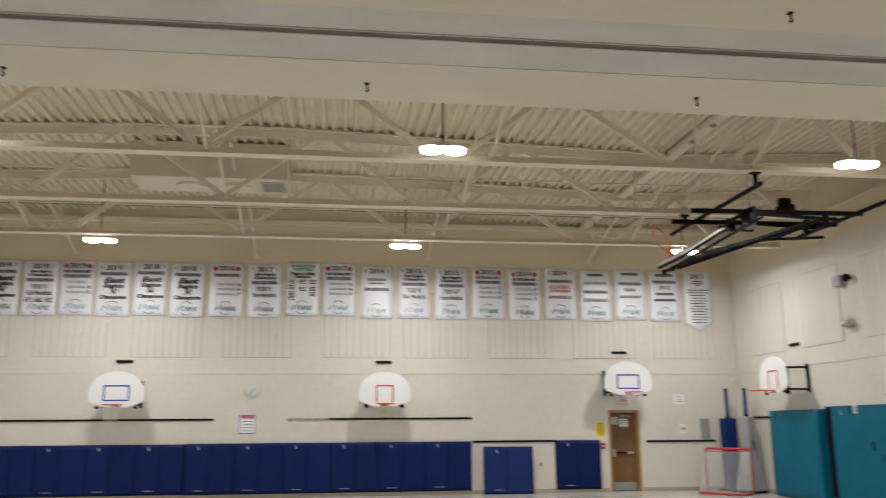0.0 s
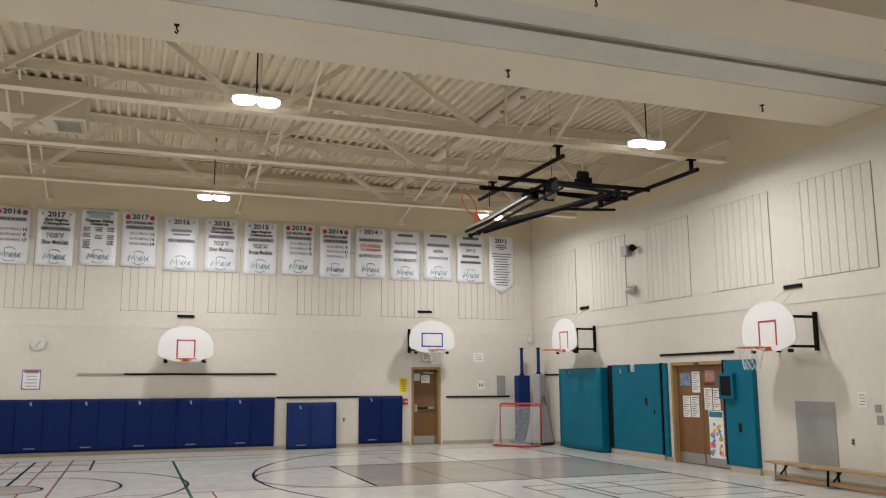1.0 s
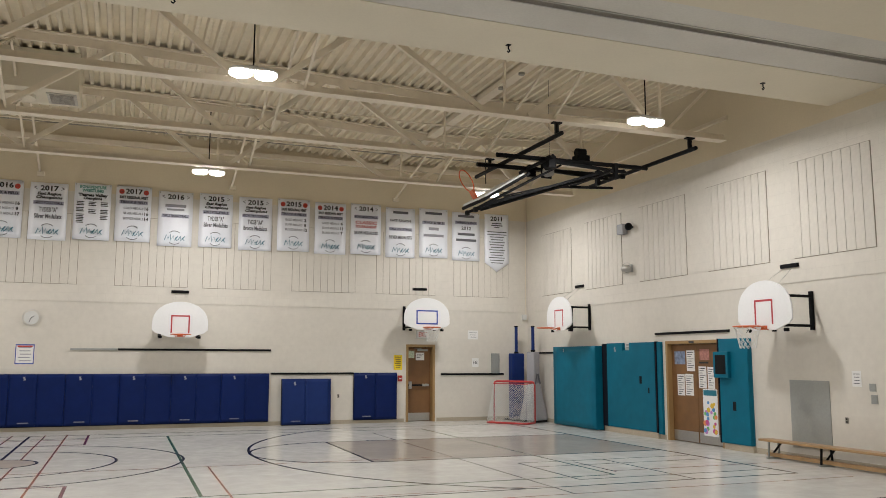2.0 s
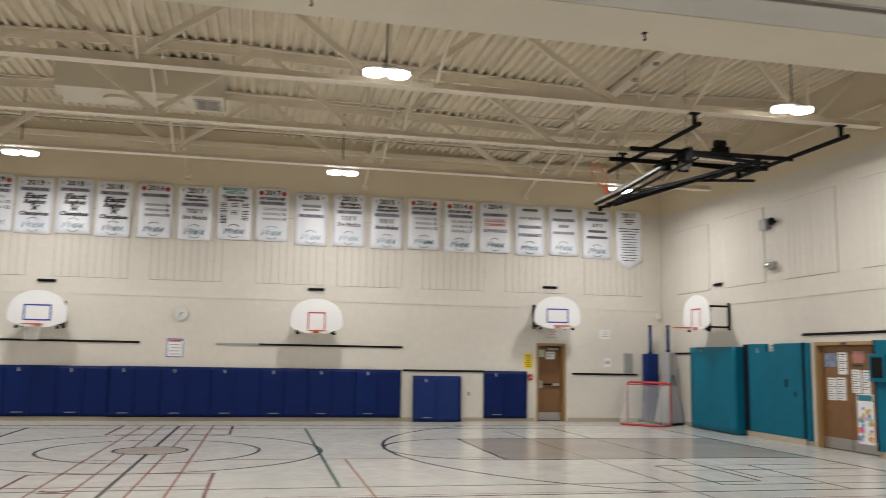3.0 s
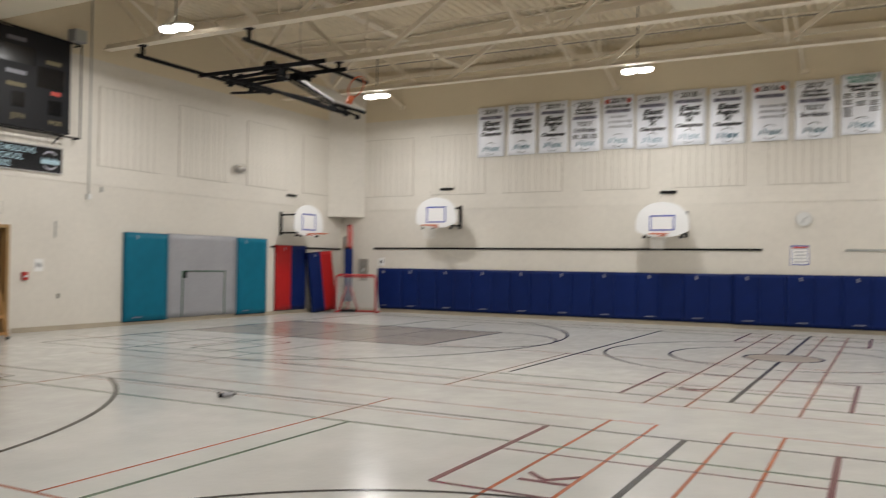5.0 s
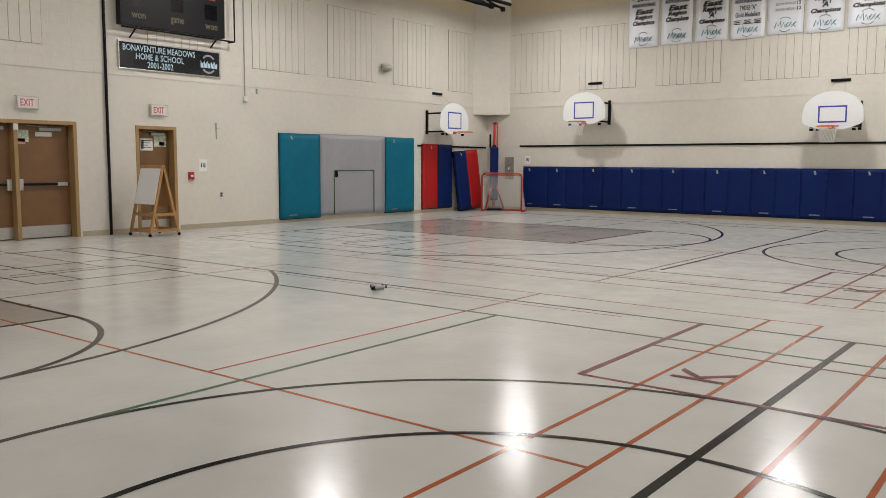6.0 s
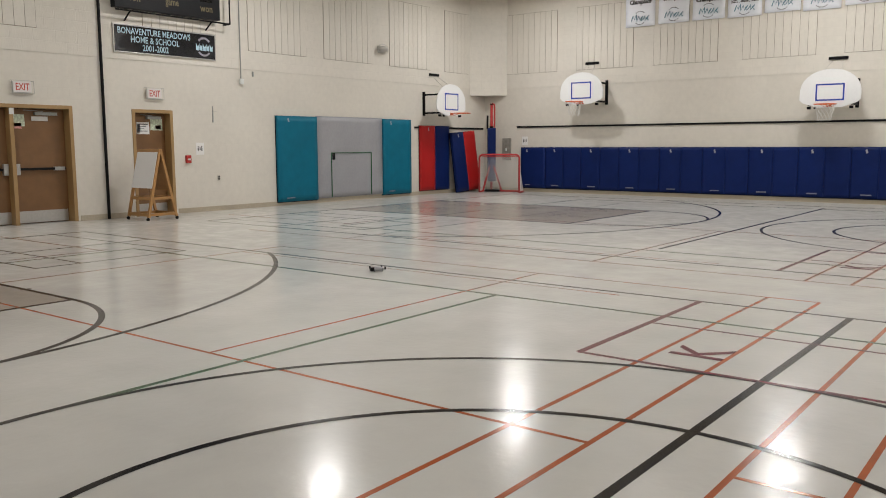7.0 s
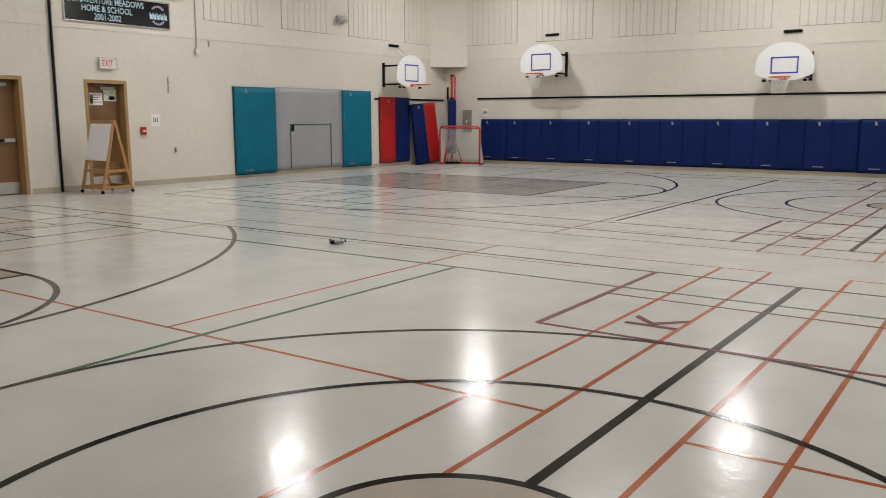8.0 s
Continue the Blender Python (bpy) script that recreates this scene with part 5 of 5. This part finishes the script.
# wall lamps and speakers
def emergency_lamp(m):
    p = thing("wall_lamp", m, "unlit wall lamp with a ribbed glass bowl in a guard", "wall lamp", "wall lamps")
    part("back_plate", boxed(-0.13, 0.13, -0.05, -0.013, -0.09, 0.09, 0.01), M_ALU, p)
    bm = B()
    bmesh.ops.create_uvsphere(bm, u_segments=20, v_segments=10, radius=0.15, matrix=Matrix.Translation((0, -0.1, 0)) @ Matrix.Diagonal((1.2, 0.7, 0.55, 1)))
    part("bowl", bm, M_METAL, p, "greyish glass bowl", smooth=True)
    part("guard_ring", tube(B(), [(0.2 * math.cos(i * math.pi / 12), -0.1, 0.13 * math.sin(i * math.pi / 12)) for i in range(24)], 0.006, 6, True), M_METAL, p)


emergency_lamp(on_east(14.31, 3.80))
emergency_lamp(on_west(14.93, 3.85))
p = thing("wall_speaker", on_east(14.46, 4.74), "grey box speaker with a dark round camera beside it", "speaker")
part("speaker_case", boxed(-0.12, 0.12, -0.16, -0.013, -0.12, 0.12, 0.015), M_GREYVINYL, p)
bm = B()
bmesh.ops.create_uvsphere(bm, u_segments=16, v_segments=8, radius=0.09, matrix=Matrix.Translation((0.33, -0.13, 0.02)))
tube(bm, [(0.33, -0.002, 0.02), (0.33, -0.1, 0.02)], 0.025)
part("camera_dome", bm, M_BLACKSTEEL, p, "dark round camera dome", smooth=True)
p = thing("wall_speaker", on_west(9.95, 6.05), "grey box speaker high on the wall", "speaker")
part("speaker_case", boxed(-0.14, 0.14, -0.26, -0.013, -0.13, 0.13, 0.015), M_GREYVINYL, p)
part("speaker_grille", boxed(-0.12, 0.12, -0.265, -0.258, -0.11, 0.11, 0.004), M_ALU, p)
p = thing("sensor_box", on_north(11.70, 2.90), "small white sensor box in the corner", "sensor")
part("case", boxed(-0.06, 0.06, -0.09, -0.001, -0.08, 0.08, 0.01), M_GLASSCASE, p)
part("conduit", tube(B(), [(0.06, -0.03, 0.08), (0.08, -0.03, 4.3)], 0.01), M_STEEL, p)

# conduits on the west wall
p = thing("wall_conduit", on_west(10.38), "cream painted conduit ending in a round box", "conduit")
part("pipe", tube(B(), [(0, -0.03, 2.83), (0, -0.03, TOP - 0.01)], 0.014), M_ALU, p)
part("junction_box", boxed(-0.05, 0.05, -0.07, -0.001, 2.72, 2.83, 0.012), M_GLASSCASE, p)
p = thing("wall_hook", on_west(9.62, 2.08), "thin metal hook plate on the wall", "hook")
part("plate", boxed(-0.012, 0.012, -0.02, -0.001, -0.2, 0.14, 0.003), M_ALU, p)
part("hook_arm", tube(B(), [(0, -0.015, 0.02), (0.0, -0.06, 0.02), (0.05, -0.07, 0.03)], 0.006), M_METAL, p)
p = thing("wall_hook", on_west(10.72, 2.96), "small metal hook on the wall", "hook")
part("plate", boxed(-0.02, 0.02, -0.03, -0.001, -0.06, 0.05, 0.004), M_ALU, p)
# black seal strip of the folding wall
tagged(part("wall_seal", boxed(XW + 0.0125, XW + 0.06, 7.11, 7.15, 0.0, BZ - 0.002, 0.006), M_BLACK), "black rubber seal strip of the folding wall", "seal strip", kind="structure")
tagged(part("wall_seal", boxed(XE - 0.07, XE - 0.0125, 6.3, 6.365, 0.0, BZ - 0.002, 0.006), M_BLACK), "black rubber seal strip of the folding wall", "seal strip", kind="structure")

# name sign
p = thing("name_sign", on_west(8.565, 3.435), "black sign board with pale blue lettering in a silver frame", "sign")
part("board", boxed(-1.15, 1.15, -0.035, -0.013, -0.25, 0.25), material("gloss black sign", (0.012, 0.012, 0.014), 0.14), p)
for q in ((-1.17, 1.17, 0.245, 0.27), (-1.17, 1.17, -0.27, -0.245), (-1.17, -1.145, -0.245, 0.245), (1.145, 1.17, -0.245, 0.245)):
    part("frame", boxed(q[0], q[1], -0.045, -0.013, q[2], q[3], 0.003), M_METAL, p, "silver frame strip")
M_SIGNBLUE = material("pale blue sign print", (0.42, 0.60, 0.68), 0.4)
for text, z, w in (("BONAVENTURE MEADOWS", 0.145, 1.62), ("HOME & SCHOOL", -0.005, 1.08), ("2001-2002", -0.155, 0.58)):
    lettering("sign_letters", text, 0.17, M_SIGNBLUE, p, pose(-0.26, -0.0365, z), w, 0.0008)
bm = B()
for i in range(5):
    a = 0.68 + i * 0.085
    prism(bm, [(a, -0.08), (a + 0.07, -0.09), (a + 0.075, 0.03 + 0.02 * (i % 2)), (a + 0.04, -0.01), (a + 0.005, 0.06)], -0.0375, -0.0355)
part("emblem", bm, M_SIGNBLUE, p)
bm = B()
for sg in (1, -1):
    pts = [(0.88 + 0.17 * math.cos(radians(a)), -0.0365, sg * 0.175 * math.sin(radians(a)) - 0.005) for a in range(40, 141, 10)]
    for u, v in zip(pts[:-1], pts[1:]):
        bar(bm, u, v, 0.002, 0.04)
part("emblem_ring", bm, M_PALEBAR, p)

# scoreboard in a guard frame
p = thing("scoreboard", on_west(8.56, 4.93), "black scoreboard with unlit digits on a wall frame", "scoreboard")
part("case", boxed(-1.19, 1.19, -0.20, -0.05, -0.95, 0.95, 0.01), material("matt black scoreboard", (0.008, 0.008, 0.010), 0.5, spec=0.25, grain=0.2), p)
M_GOLD = material("yellow score print", (0.17, 0.14, 0.07), 0.6)
M_DIGIT = material("dark digit window", (0.004, 0.004, 0.005), 0.2)
for text, x, z in (("won", -0.80, -0.74), ("game", 0.05, -0.72), ("won", 0.86, -0.75)):
    lettering("score_letters", text, 0.2, M_GOLD, p, pose(x, -0.2015, z), 0.3, 0.0008)
for x, z, w, h in ((-0.75, 0.1, 0.6, 0.42), (0.75, 0.1, 0.6, 0.42), (0.0, 0.45, 0.8, 0.34), (-0.8, -0.45, 0.3, 0.3), (0.05, -0.42, 0.28, 0.3), (0.85, -0.47, 0.3, 0.3)):
    part("digit_window", boxed(x - w / 2, x + w / 2, -0.2035, -0.2, z - h / 2, z + h / 2), M_DIGIT, p)
for x, z, w, mat in ((-0.75, 0.42, 0.34, M_GREYINK), (0.0, 0.74, 0.4, M_GREYINK), (0.8, 0.42, 0.34, M_GOLD), (-0.0, 0.1, 0.42, M_PALEBAR), (0.0, -0.14, 0.4, M_GOLD), (0.86, -0.18, 0.22, M_REDINK), (-0.86, -0.2, 0.22, M_GOLD)):
    part("text_bar", boxed(x - w / 2, x + w / 2, -0.2035, -0.2, z - 0.04, z + 0.04), mat, p)
for pts in (((-1.2, -0.24, -1.0), (1.41, -0.24, -1.0)), ((1.41, -0.24, -1.0), (1.41, -0.24, 0.92)), ((-1.2, -0.24, 0.98), (1.41, -0.24, 0.92)), ((1.41, -0.24, -1.0), (1.41, -0.013, -1.0)), ((1.41, -0.24, 0.92), (1.41, -0.013, 0.92)),
            ((-0.9, -0.24, -1.0), (-0.9, -0.013, -1.16)), ((0.95, -0.24, -1.0), (0.95, -0.013, -1.16))):
    part("guard_rod", tube(B(), pts, 0.016, 8), M_BLACKSTEEL, p)
bm = B()
for i in range(46):
    box(bm, 1.25, 1.34, -0.016, -0.0128, -0.9 + i * 0.04, -0.88 + i * 0.04)
part("guard_ties", bm, M_GREYINK, p, "row of short ties")

# grey wall panels
p = thing("access_panel", on_east(9.02, 0.80), "plain grey metal access panel set on the wall", "access panel")
part("panel", boxed(-0.44, 0.44, -0.012, -0.0005, -0.55, 0.55, 0.003), M_ALU, p)
part("edge_trim", boxed(-0.45, 0.45, -0.02, -0.0005, -0.565, -0.551, 0.002), M_METAL, p)
p = thing("access_panel", on_north(-13.49, 1.25), "grey metal wall cabinet with a dark slot", "access panel")
part("panel", boxed(-0.15, 0.15, -0.05, -0.0005, -0.33, 0.33, 0.006), M_TRACK, p)
part("slot", boxed(-0.07, 0.07, -0.053, -0.0495, -0.16, 0.2, 0.003), M_TRACK, p)
part("handle", boxed(-0.02, 0.02, -0.075, -0.053, -0.05, 0.03, 0.006), M_PAPER, p)
p = thing("access_panel", on_north(10.78, 1.58), "small grey wall cabinet behind the post pads", "access panel")
part("panel", boxed(-0.12, 0.12, -0.06, -0.0005, -0.28, 0.28, 0.006), M_ALU, p)
part("door", boxed(-0.1, 0.1, -0.064, -0.0605, -0.25, 0.25, 0.003), M_ALU, p)

# ---- bench along the east wall ----
p = thing("gym_bench", pose(XE - 0.30, 7.98, 0), "low varnished wooden gym bench with metal legs", "bench")
part("seat", boxed(-0.13, 0.13, -1.85, 1.85, 0.285, 0.325, 0.008), M_BENCH, p)
part("beam", boxed(-0.045, 0.045, -1.75, 1.75, 0.035, 0.10, 0.006), M_BENCH, p)
for y in (-1.6, 0.45, 1.62):
    bm = bar(B(), (-0.12, y, 0.02), (-0.10, y, 0.285), 0.022, 0.035, 0.003)
    part("leg", bm, M_BLACKSTEEL if y == 0.45 else M_ALU, p)
    part("leg", bar(B(), (0.12, y, 0.02), (0.10, y, 0.285), 0.022, 0.035, 0.003), M_BLACKSTEEL if y == 0.45 else M_ALU, p)
    part("foot", boxed(-0.15, 0.15, y - 0.025, y + 0.025, 0.0, 0.03, 0.004), M_ALU, p)
    part("strut", bar(B(), (0, y, 0.10), (0, y - 0.18, 0.28), 0.03, 0.02), M_BLACKSTEEL, p)


# ---- hockey goals ----
def goal(m, label):
    p = thing("hockey_goal", m, label, "hockey goal", "hockey goals")
    w, h, d = 0.61, 1.10, 0.5
    r = 0.028
    c = 0.09
    front = [(-w, 0, r), (-w, 0, h - c), (-w + c * 0.3, 0, h - c * 0.3), (-w + c, 0, h), (w - c, 0, h), (w - c * 0.3, 0, h - c * 0.3), (w, 0, h - c), (w, 0, r)]
    part("frame", tube(B(), front, r, 10), M_REDTUBE, p, "red steel mouth frame", smooth=True)
    base = [(-w, 0, r), (-w, d * 0.8, r), (-w + 0.12, d, r), (w - 0.12, d, r), (w, d * 0.8, r), (w, 0, r)]
    part("base_bar", tube(B(), base, r * 0.9, 10), M_REDTUBE, p, smooth=True)
    part("top_shelf", tube(B(), [(-w + 0.05, 0, h - 0.03), (-w + 0.1, 0.22, h - 0.06), (w - 0.1, 0.22, h - 0.06), (w - 0.05, 0, h - 0.03)], 0.012, 8), M_REDTUBE, p)
    bm = B()
    step = 0.052

    def sheet(p00, p10, p01, p11, nu, nv):
        P = [Vector(q) for q in (p00, p10, p01, p11)]
        at = lambda u, v: P[0].lerp(P[1], u).lerp(P[2].lerp(P[3], u), v)
        for i in range(nu):
            for j in range(nv):
                tube(bm, [at(i / nu, j / nv), at((i + 1) / nu, (j + 1) / nv)], 0.0032, 3)
                tube(bm, [at((i + 1) / nu, j / nv), at(i / nu, (j + 1) / nv)], 0.0032, 3)

    sheet((-w + 0.05, d, 0.04), (w - 0.05, d, 0.04), (-w + 0.1, 0.22, h - 0.06), (w - 0.1, 0.22, h - 0.06), 20, 20)
    sheet((-w, 0.02, 0.04), (-w + 0.02, d * 0.95, 0.04), (-w, 0.02, h - 0.06), (-w + 0.1, 0.22, h - 0.06), 8, 20)
    sheet((w, 0.02, 0.04), (w - 0.02, d * 0.95, 0.04), (w, 0.02, h - 0.06), (w - 0.1, 0.22, h - 0.06), 8, 20)
    part("net", bm, M_NET, p, "white cord goal net")
    return p


goal(pose(10.80, 18.42, 0, 0, 0, 128), "red tube hockey goal with a white net beside the pads")
goal(pose(-13.1, 18.62, 0, 0, 0, 15), "red tube hockey goal with a white net in the corner")


# ---- net posts stored in the corners ----
def post(m, label, pole_mat, pad_mat, pad, top, pole_r=0.045):
    p = thing("net_post", m, label, "net post", "net posts")
    part("pole", tube(B(), [(0, 0, 0.05), (0, 0, top)], pole_r, 12), pole_mat, p, smooth=False)
    part("pole_cap", disc(B(), pole_r + 0.012, top - 0.02, top + 0.015, 14), M_BLACKSTEEL, p)
    x, y, z0, z1 = pad
    part("pad", boxed(-x, x, -y, y, z0, z1, 0.03), pad_mat, p, "vinyl post pad")
    part("base", boxed(-0.22, 0.22, -0.3, 0.3, 0.0, 0.06, 0.012), M_BLACKSTEEL, p)
    part("collar", disc(B(), pole_r + 0.02, z1, z1 + 0.05, 14), M_BLACKSTEEL, p)
    return p


post(pose(11.28, 19.25, 0, 0, 0, 10), "blue volleyball net post with a wide blue pad", M_BLUE_LIGHT, M_BLUE_LIGHT, (0.20, 0.11, 0.06, 1.86), 2.62)
p = post(pose(11.45, 18.55, 0, 0, 0, 25), "blue volleyball net post with a grey pad and flared cover", M_BLUE_LIGHT, M_GREYVINYL, (0.13, 0.13, 1.05, 1.90), 2.60)
bm = B()
lo = [bm.verts.new((x * 0.27, y * 0.30, 0.061)) for x, y in ((-1, -1), (1, -1), (1, 1), (-1, 1))]
hi = [bm.verts.new((x * 0.13, y * 0.14, 1.06)) for x, y in ((-1, -1), (1, -1), (1, 1), (-1, 1))]
bm.faces.new(hi), bm.faces.new(lo[::-1])
for i in range(4):
    bm.faces.new((lo[i], lo[(i + 1) % 4], hi[(i + 1) % 4], hi[i]))
bmesh.ops.bevel(bm, geom=list(bm.edges), offset=0.02, segments=2, affect="EDGES")
part("cover", bm, M_GREYVINYL, p, "flared grey vinyl cover")
for s in (-1, 1):
    part("strap", bar(B(), (s * 0.02, -0.145, 1.30), (s * 0.11, -0.155, 1.02), 0.01, 0.05), M_GREYINK, p, "grey strap")
p = post(pose(-13.72, 19.12, 0, 0, 0, 40), "red volleyball net post with a navy blue pad", M_REDTUBE, M_BLUE, (0.12, 0.12, 0.3, 1.88), 2.58, 0.04)
part("pole", tube(B(), [(-0.12, 0, 1.85), (-0.12, 0, 2.25)], 0.03, 10), M_BLACKSTEEL, p)
part("loop", tube(B(), [(0.09, 0, 1.87), (0.09, 0, 2.53), (0.07, 0, 2.57), (0.0, 0, 2.60)], 0.026, 10), M_REDTUBE, p, "red tube return loop")
for s in (-1, 1):
    part("leg", bar(B(), (s * 0.28, -0.3, 0.03), (0.0, -0.05, 0.95), 0.04, 0.04, 0.004), M_REDTUBE, p)

# ---- easel ----
p = thing("easel", pose(-13.57, 7.60, 0), "pine A-frame easel with a whiteboard on small castors", "easel")
H_, W_, D_ = 1.31, 0.33, 0.31


def slope(z, s):
    return s * D_ * (1 - z / H_)


for s in (-1, 1):
    for x in (-W_, W_):
        part("leg", bar(B(), (x, slope(0.06, s), 0.06), (x, slope(H_, s) + s * 0.01, H_), 0.045, 0.05, 0.005), M_PINE, p)
        bm = disc(B(), 0.03, -0.012, 0.012, 14, pose(x, slope(0, s), 0.03, 0, 90, 0))
        part("castor", bm, M_BLACK, p, "black castor")
    part("crossbar", boxed(-W_, W_, slope(0.1, s) - 0.02, slope(0.1, s) + 0.02, 0.08, 0.14, 0.005), M_PINE, p)
    part("crossbar", boxed(-W_, W_, slope(0.42, s) - 0.02, slope(0.42, s) + 0.02, 0.38, 0.44, 0.005), M_PINE, p)
part("top_rail", boxed(-W_ - 0.02, W_ + 0.02, -0.035, 0.035, H_ - 0.04, H_ + 0.02, 0.006), M_PINE, p)
for x in (-W_, W_):
    part("side_bar", bar(B(), (x, slope(0.1, -1), 0.11), (x, slope(0.1, 1), 0.11), 0.04, 0.05, 0.004), M_PINE, p)
    part("side_bar", bar(B(), (x, slope(0.42, -1), 0.41), (x, slope(0.42, 1), 0.41), 0.04, 0.05, 0.004), M_PINE, p)
part("tray", boxed(-W_ + 0.02, W_ - 0.02, -0.18, 0.18, 0.40, 0.425, 0.003), M_PINE, p)
bm = B()
a, b = Vector((0, slope(0.60, -1) - 0.035, 0.60)), Vector((0, slope(1.27, -1) - 0.035, 1.27))
d = (b - a)
mm = Matrix.Translation((a + b) / 2) @ d.to_track_quat("Z", "Y").to_matrix().to_4x4()
board_turn = mm
box(bm, -W_ + 0.0, W_ - 0.0, -0.008, 0.008, -d.length / 2, d.length / 2, 0.002)
bmesh.ops.transform(bm, matrix=Matrix.Translation((a + b) / 2) @ pose(0, 0, 0, -math.degrees(math.atan2(d.y, d.z)), 0, 0), verts=bm.verts)
part("whiteboard", bm, M_WHITE, p, "white dry-wipe panel")
bm = B()
box(bm, -W_ + 0.03, W_ - 0.03, -0.006, 0.006, -0.36, 0.36, 0.002)
bmesh.ops.transform(bm, matrix=pose(0, slope(0.9, 1) + 0.02, 0.9, math.degrees(math.atan2(D_, H_)), 0, 0), verts=bm.verts)
part("back_panel", bm, M_PINE, p)

# ---- toy drone resting on the floor ----
p = thing("toy_drone", pose(-5.64, 5.29, 0, 0, 0, 62) @ Matrix.Scale(0.68, 4), "small grey toy drone resting on the floor", "drone")
bm = B()
bmesh.ops.create_uvsphere(bm, u_segments=20, v_segments=10, radius=0.1, matrix=Matrix.Translation((0, 0, 0.045)) @ Matrix.Diagonal((1.15, 0.6, 0.36, 1)))
part("body", bm, M_GREYVINYL, p, smooth=True)
part("battery_bay", boxed(-0.125, -0.075, -0.04, 0.04, 0.012, 0.07, 0.01), M_BLACK, p, "dark rear end")
for sx, sy in ((-1, -1), (-1, 1), (1, -1), (1, 1)):
    part("arm", tube(B(), [(0.04 * sx, 0.03 * sy, 0.05), (0.1 * sx, 0.09 * sy, 0.06)], 0.007, 6), M_GREYVINYL, p)
    part("motor_pod", disc(B(), 0.013, 0.04, 0.085, 12, pose(0.1 * sx, 0.09 * sy, 0)), M_BLACK, p)
    part("rotor", boxed(-0.05, 0.05, -0.006, 0.006, 0.0, 0.002, 0.0005, pose(0.1 * sx, 0.09 * sy, 0.086, 0, 0, 40 + 50 * sx)), M_INK, p)
    part("foot", tube(B(), [(0.06 * sx, 0.04 * sy, 0.04), (0.07 * sx, 0.05 * sy, 0.004)], 0.004, 6), M_BLACK, p)
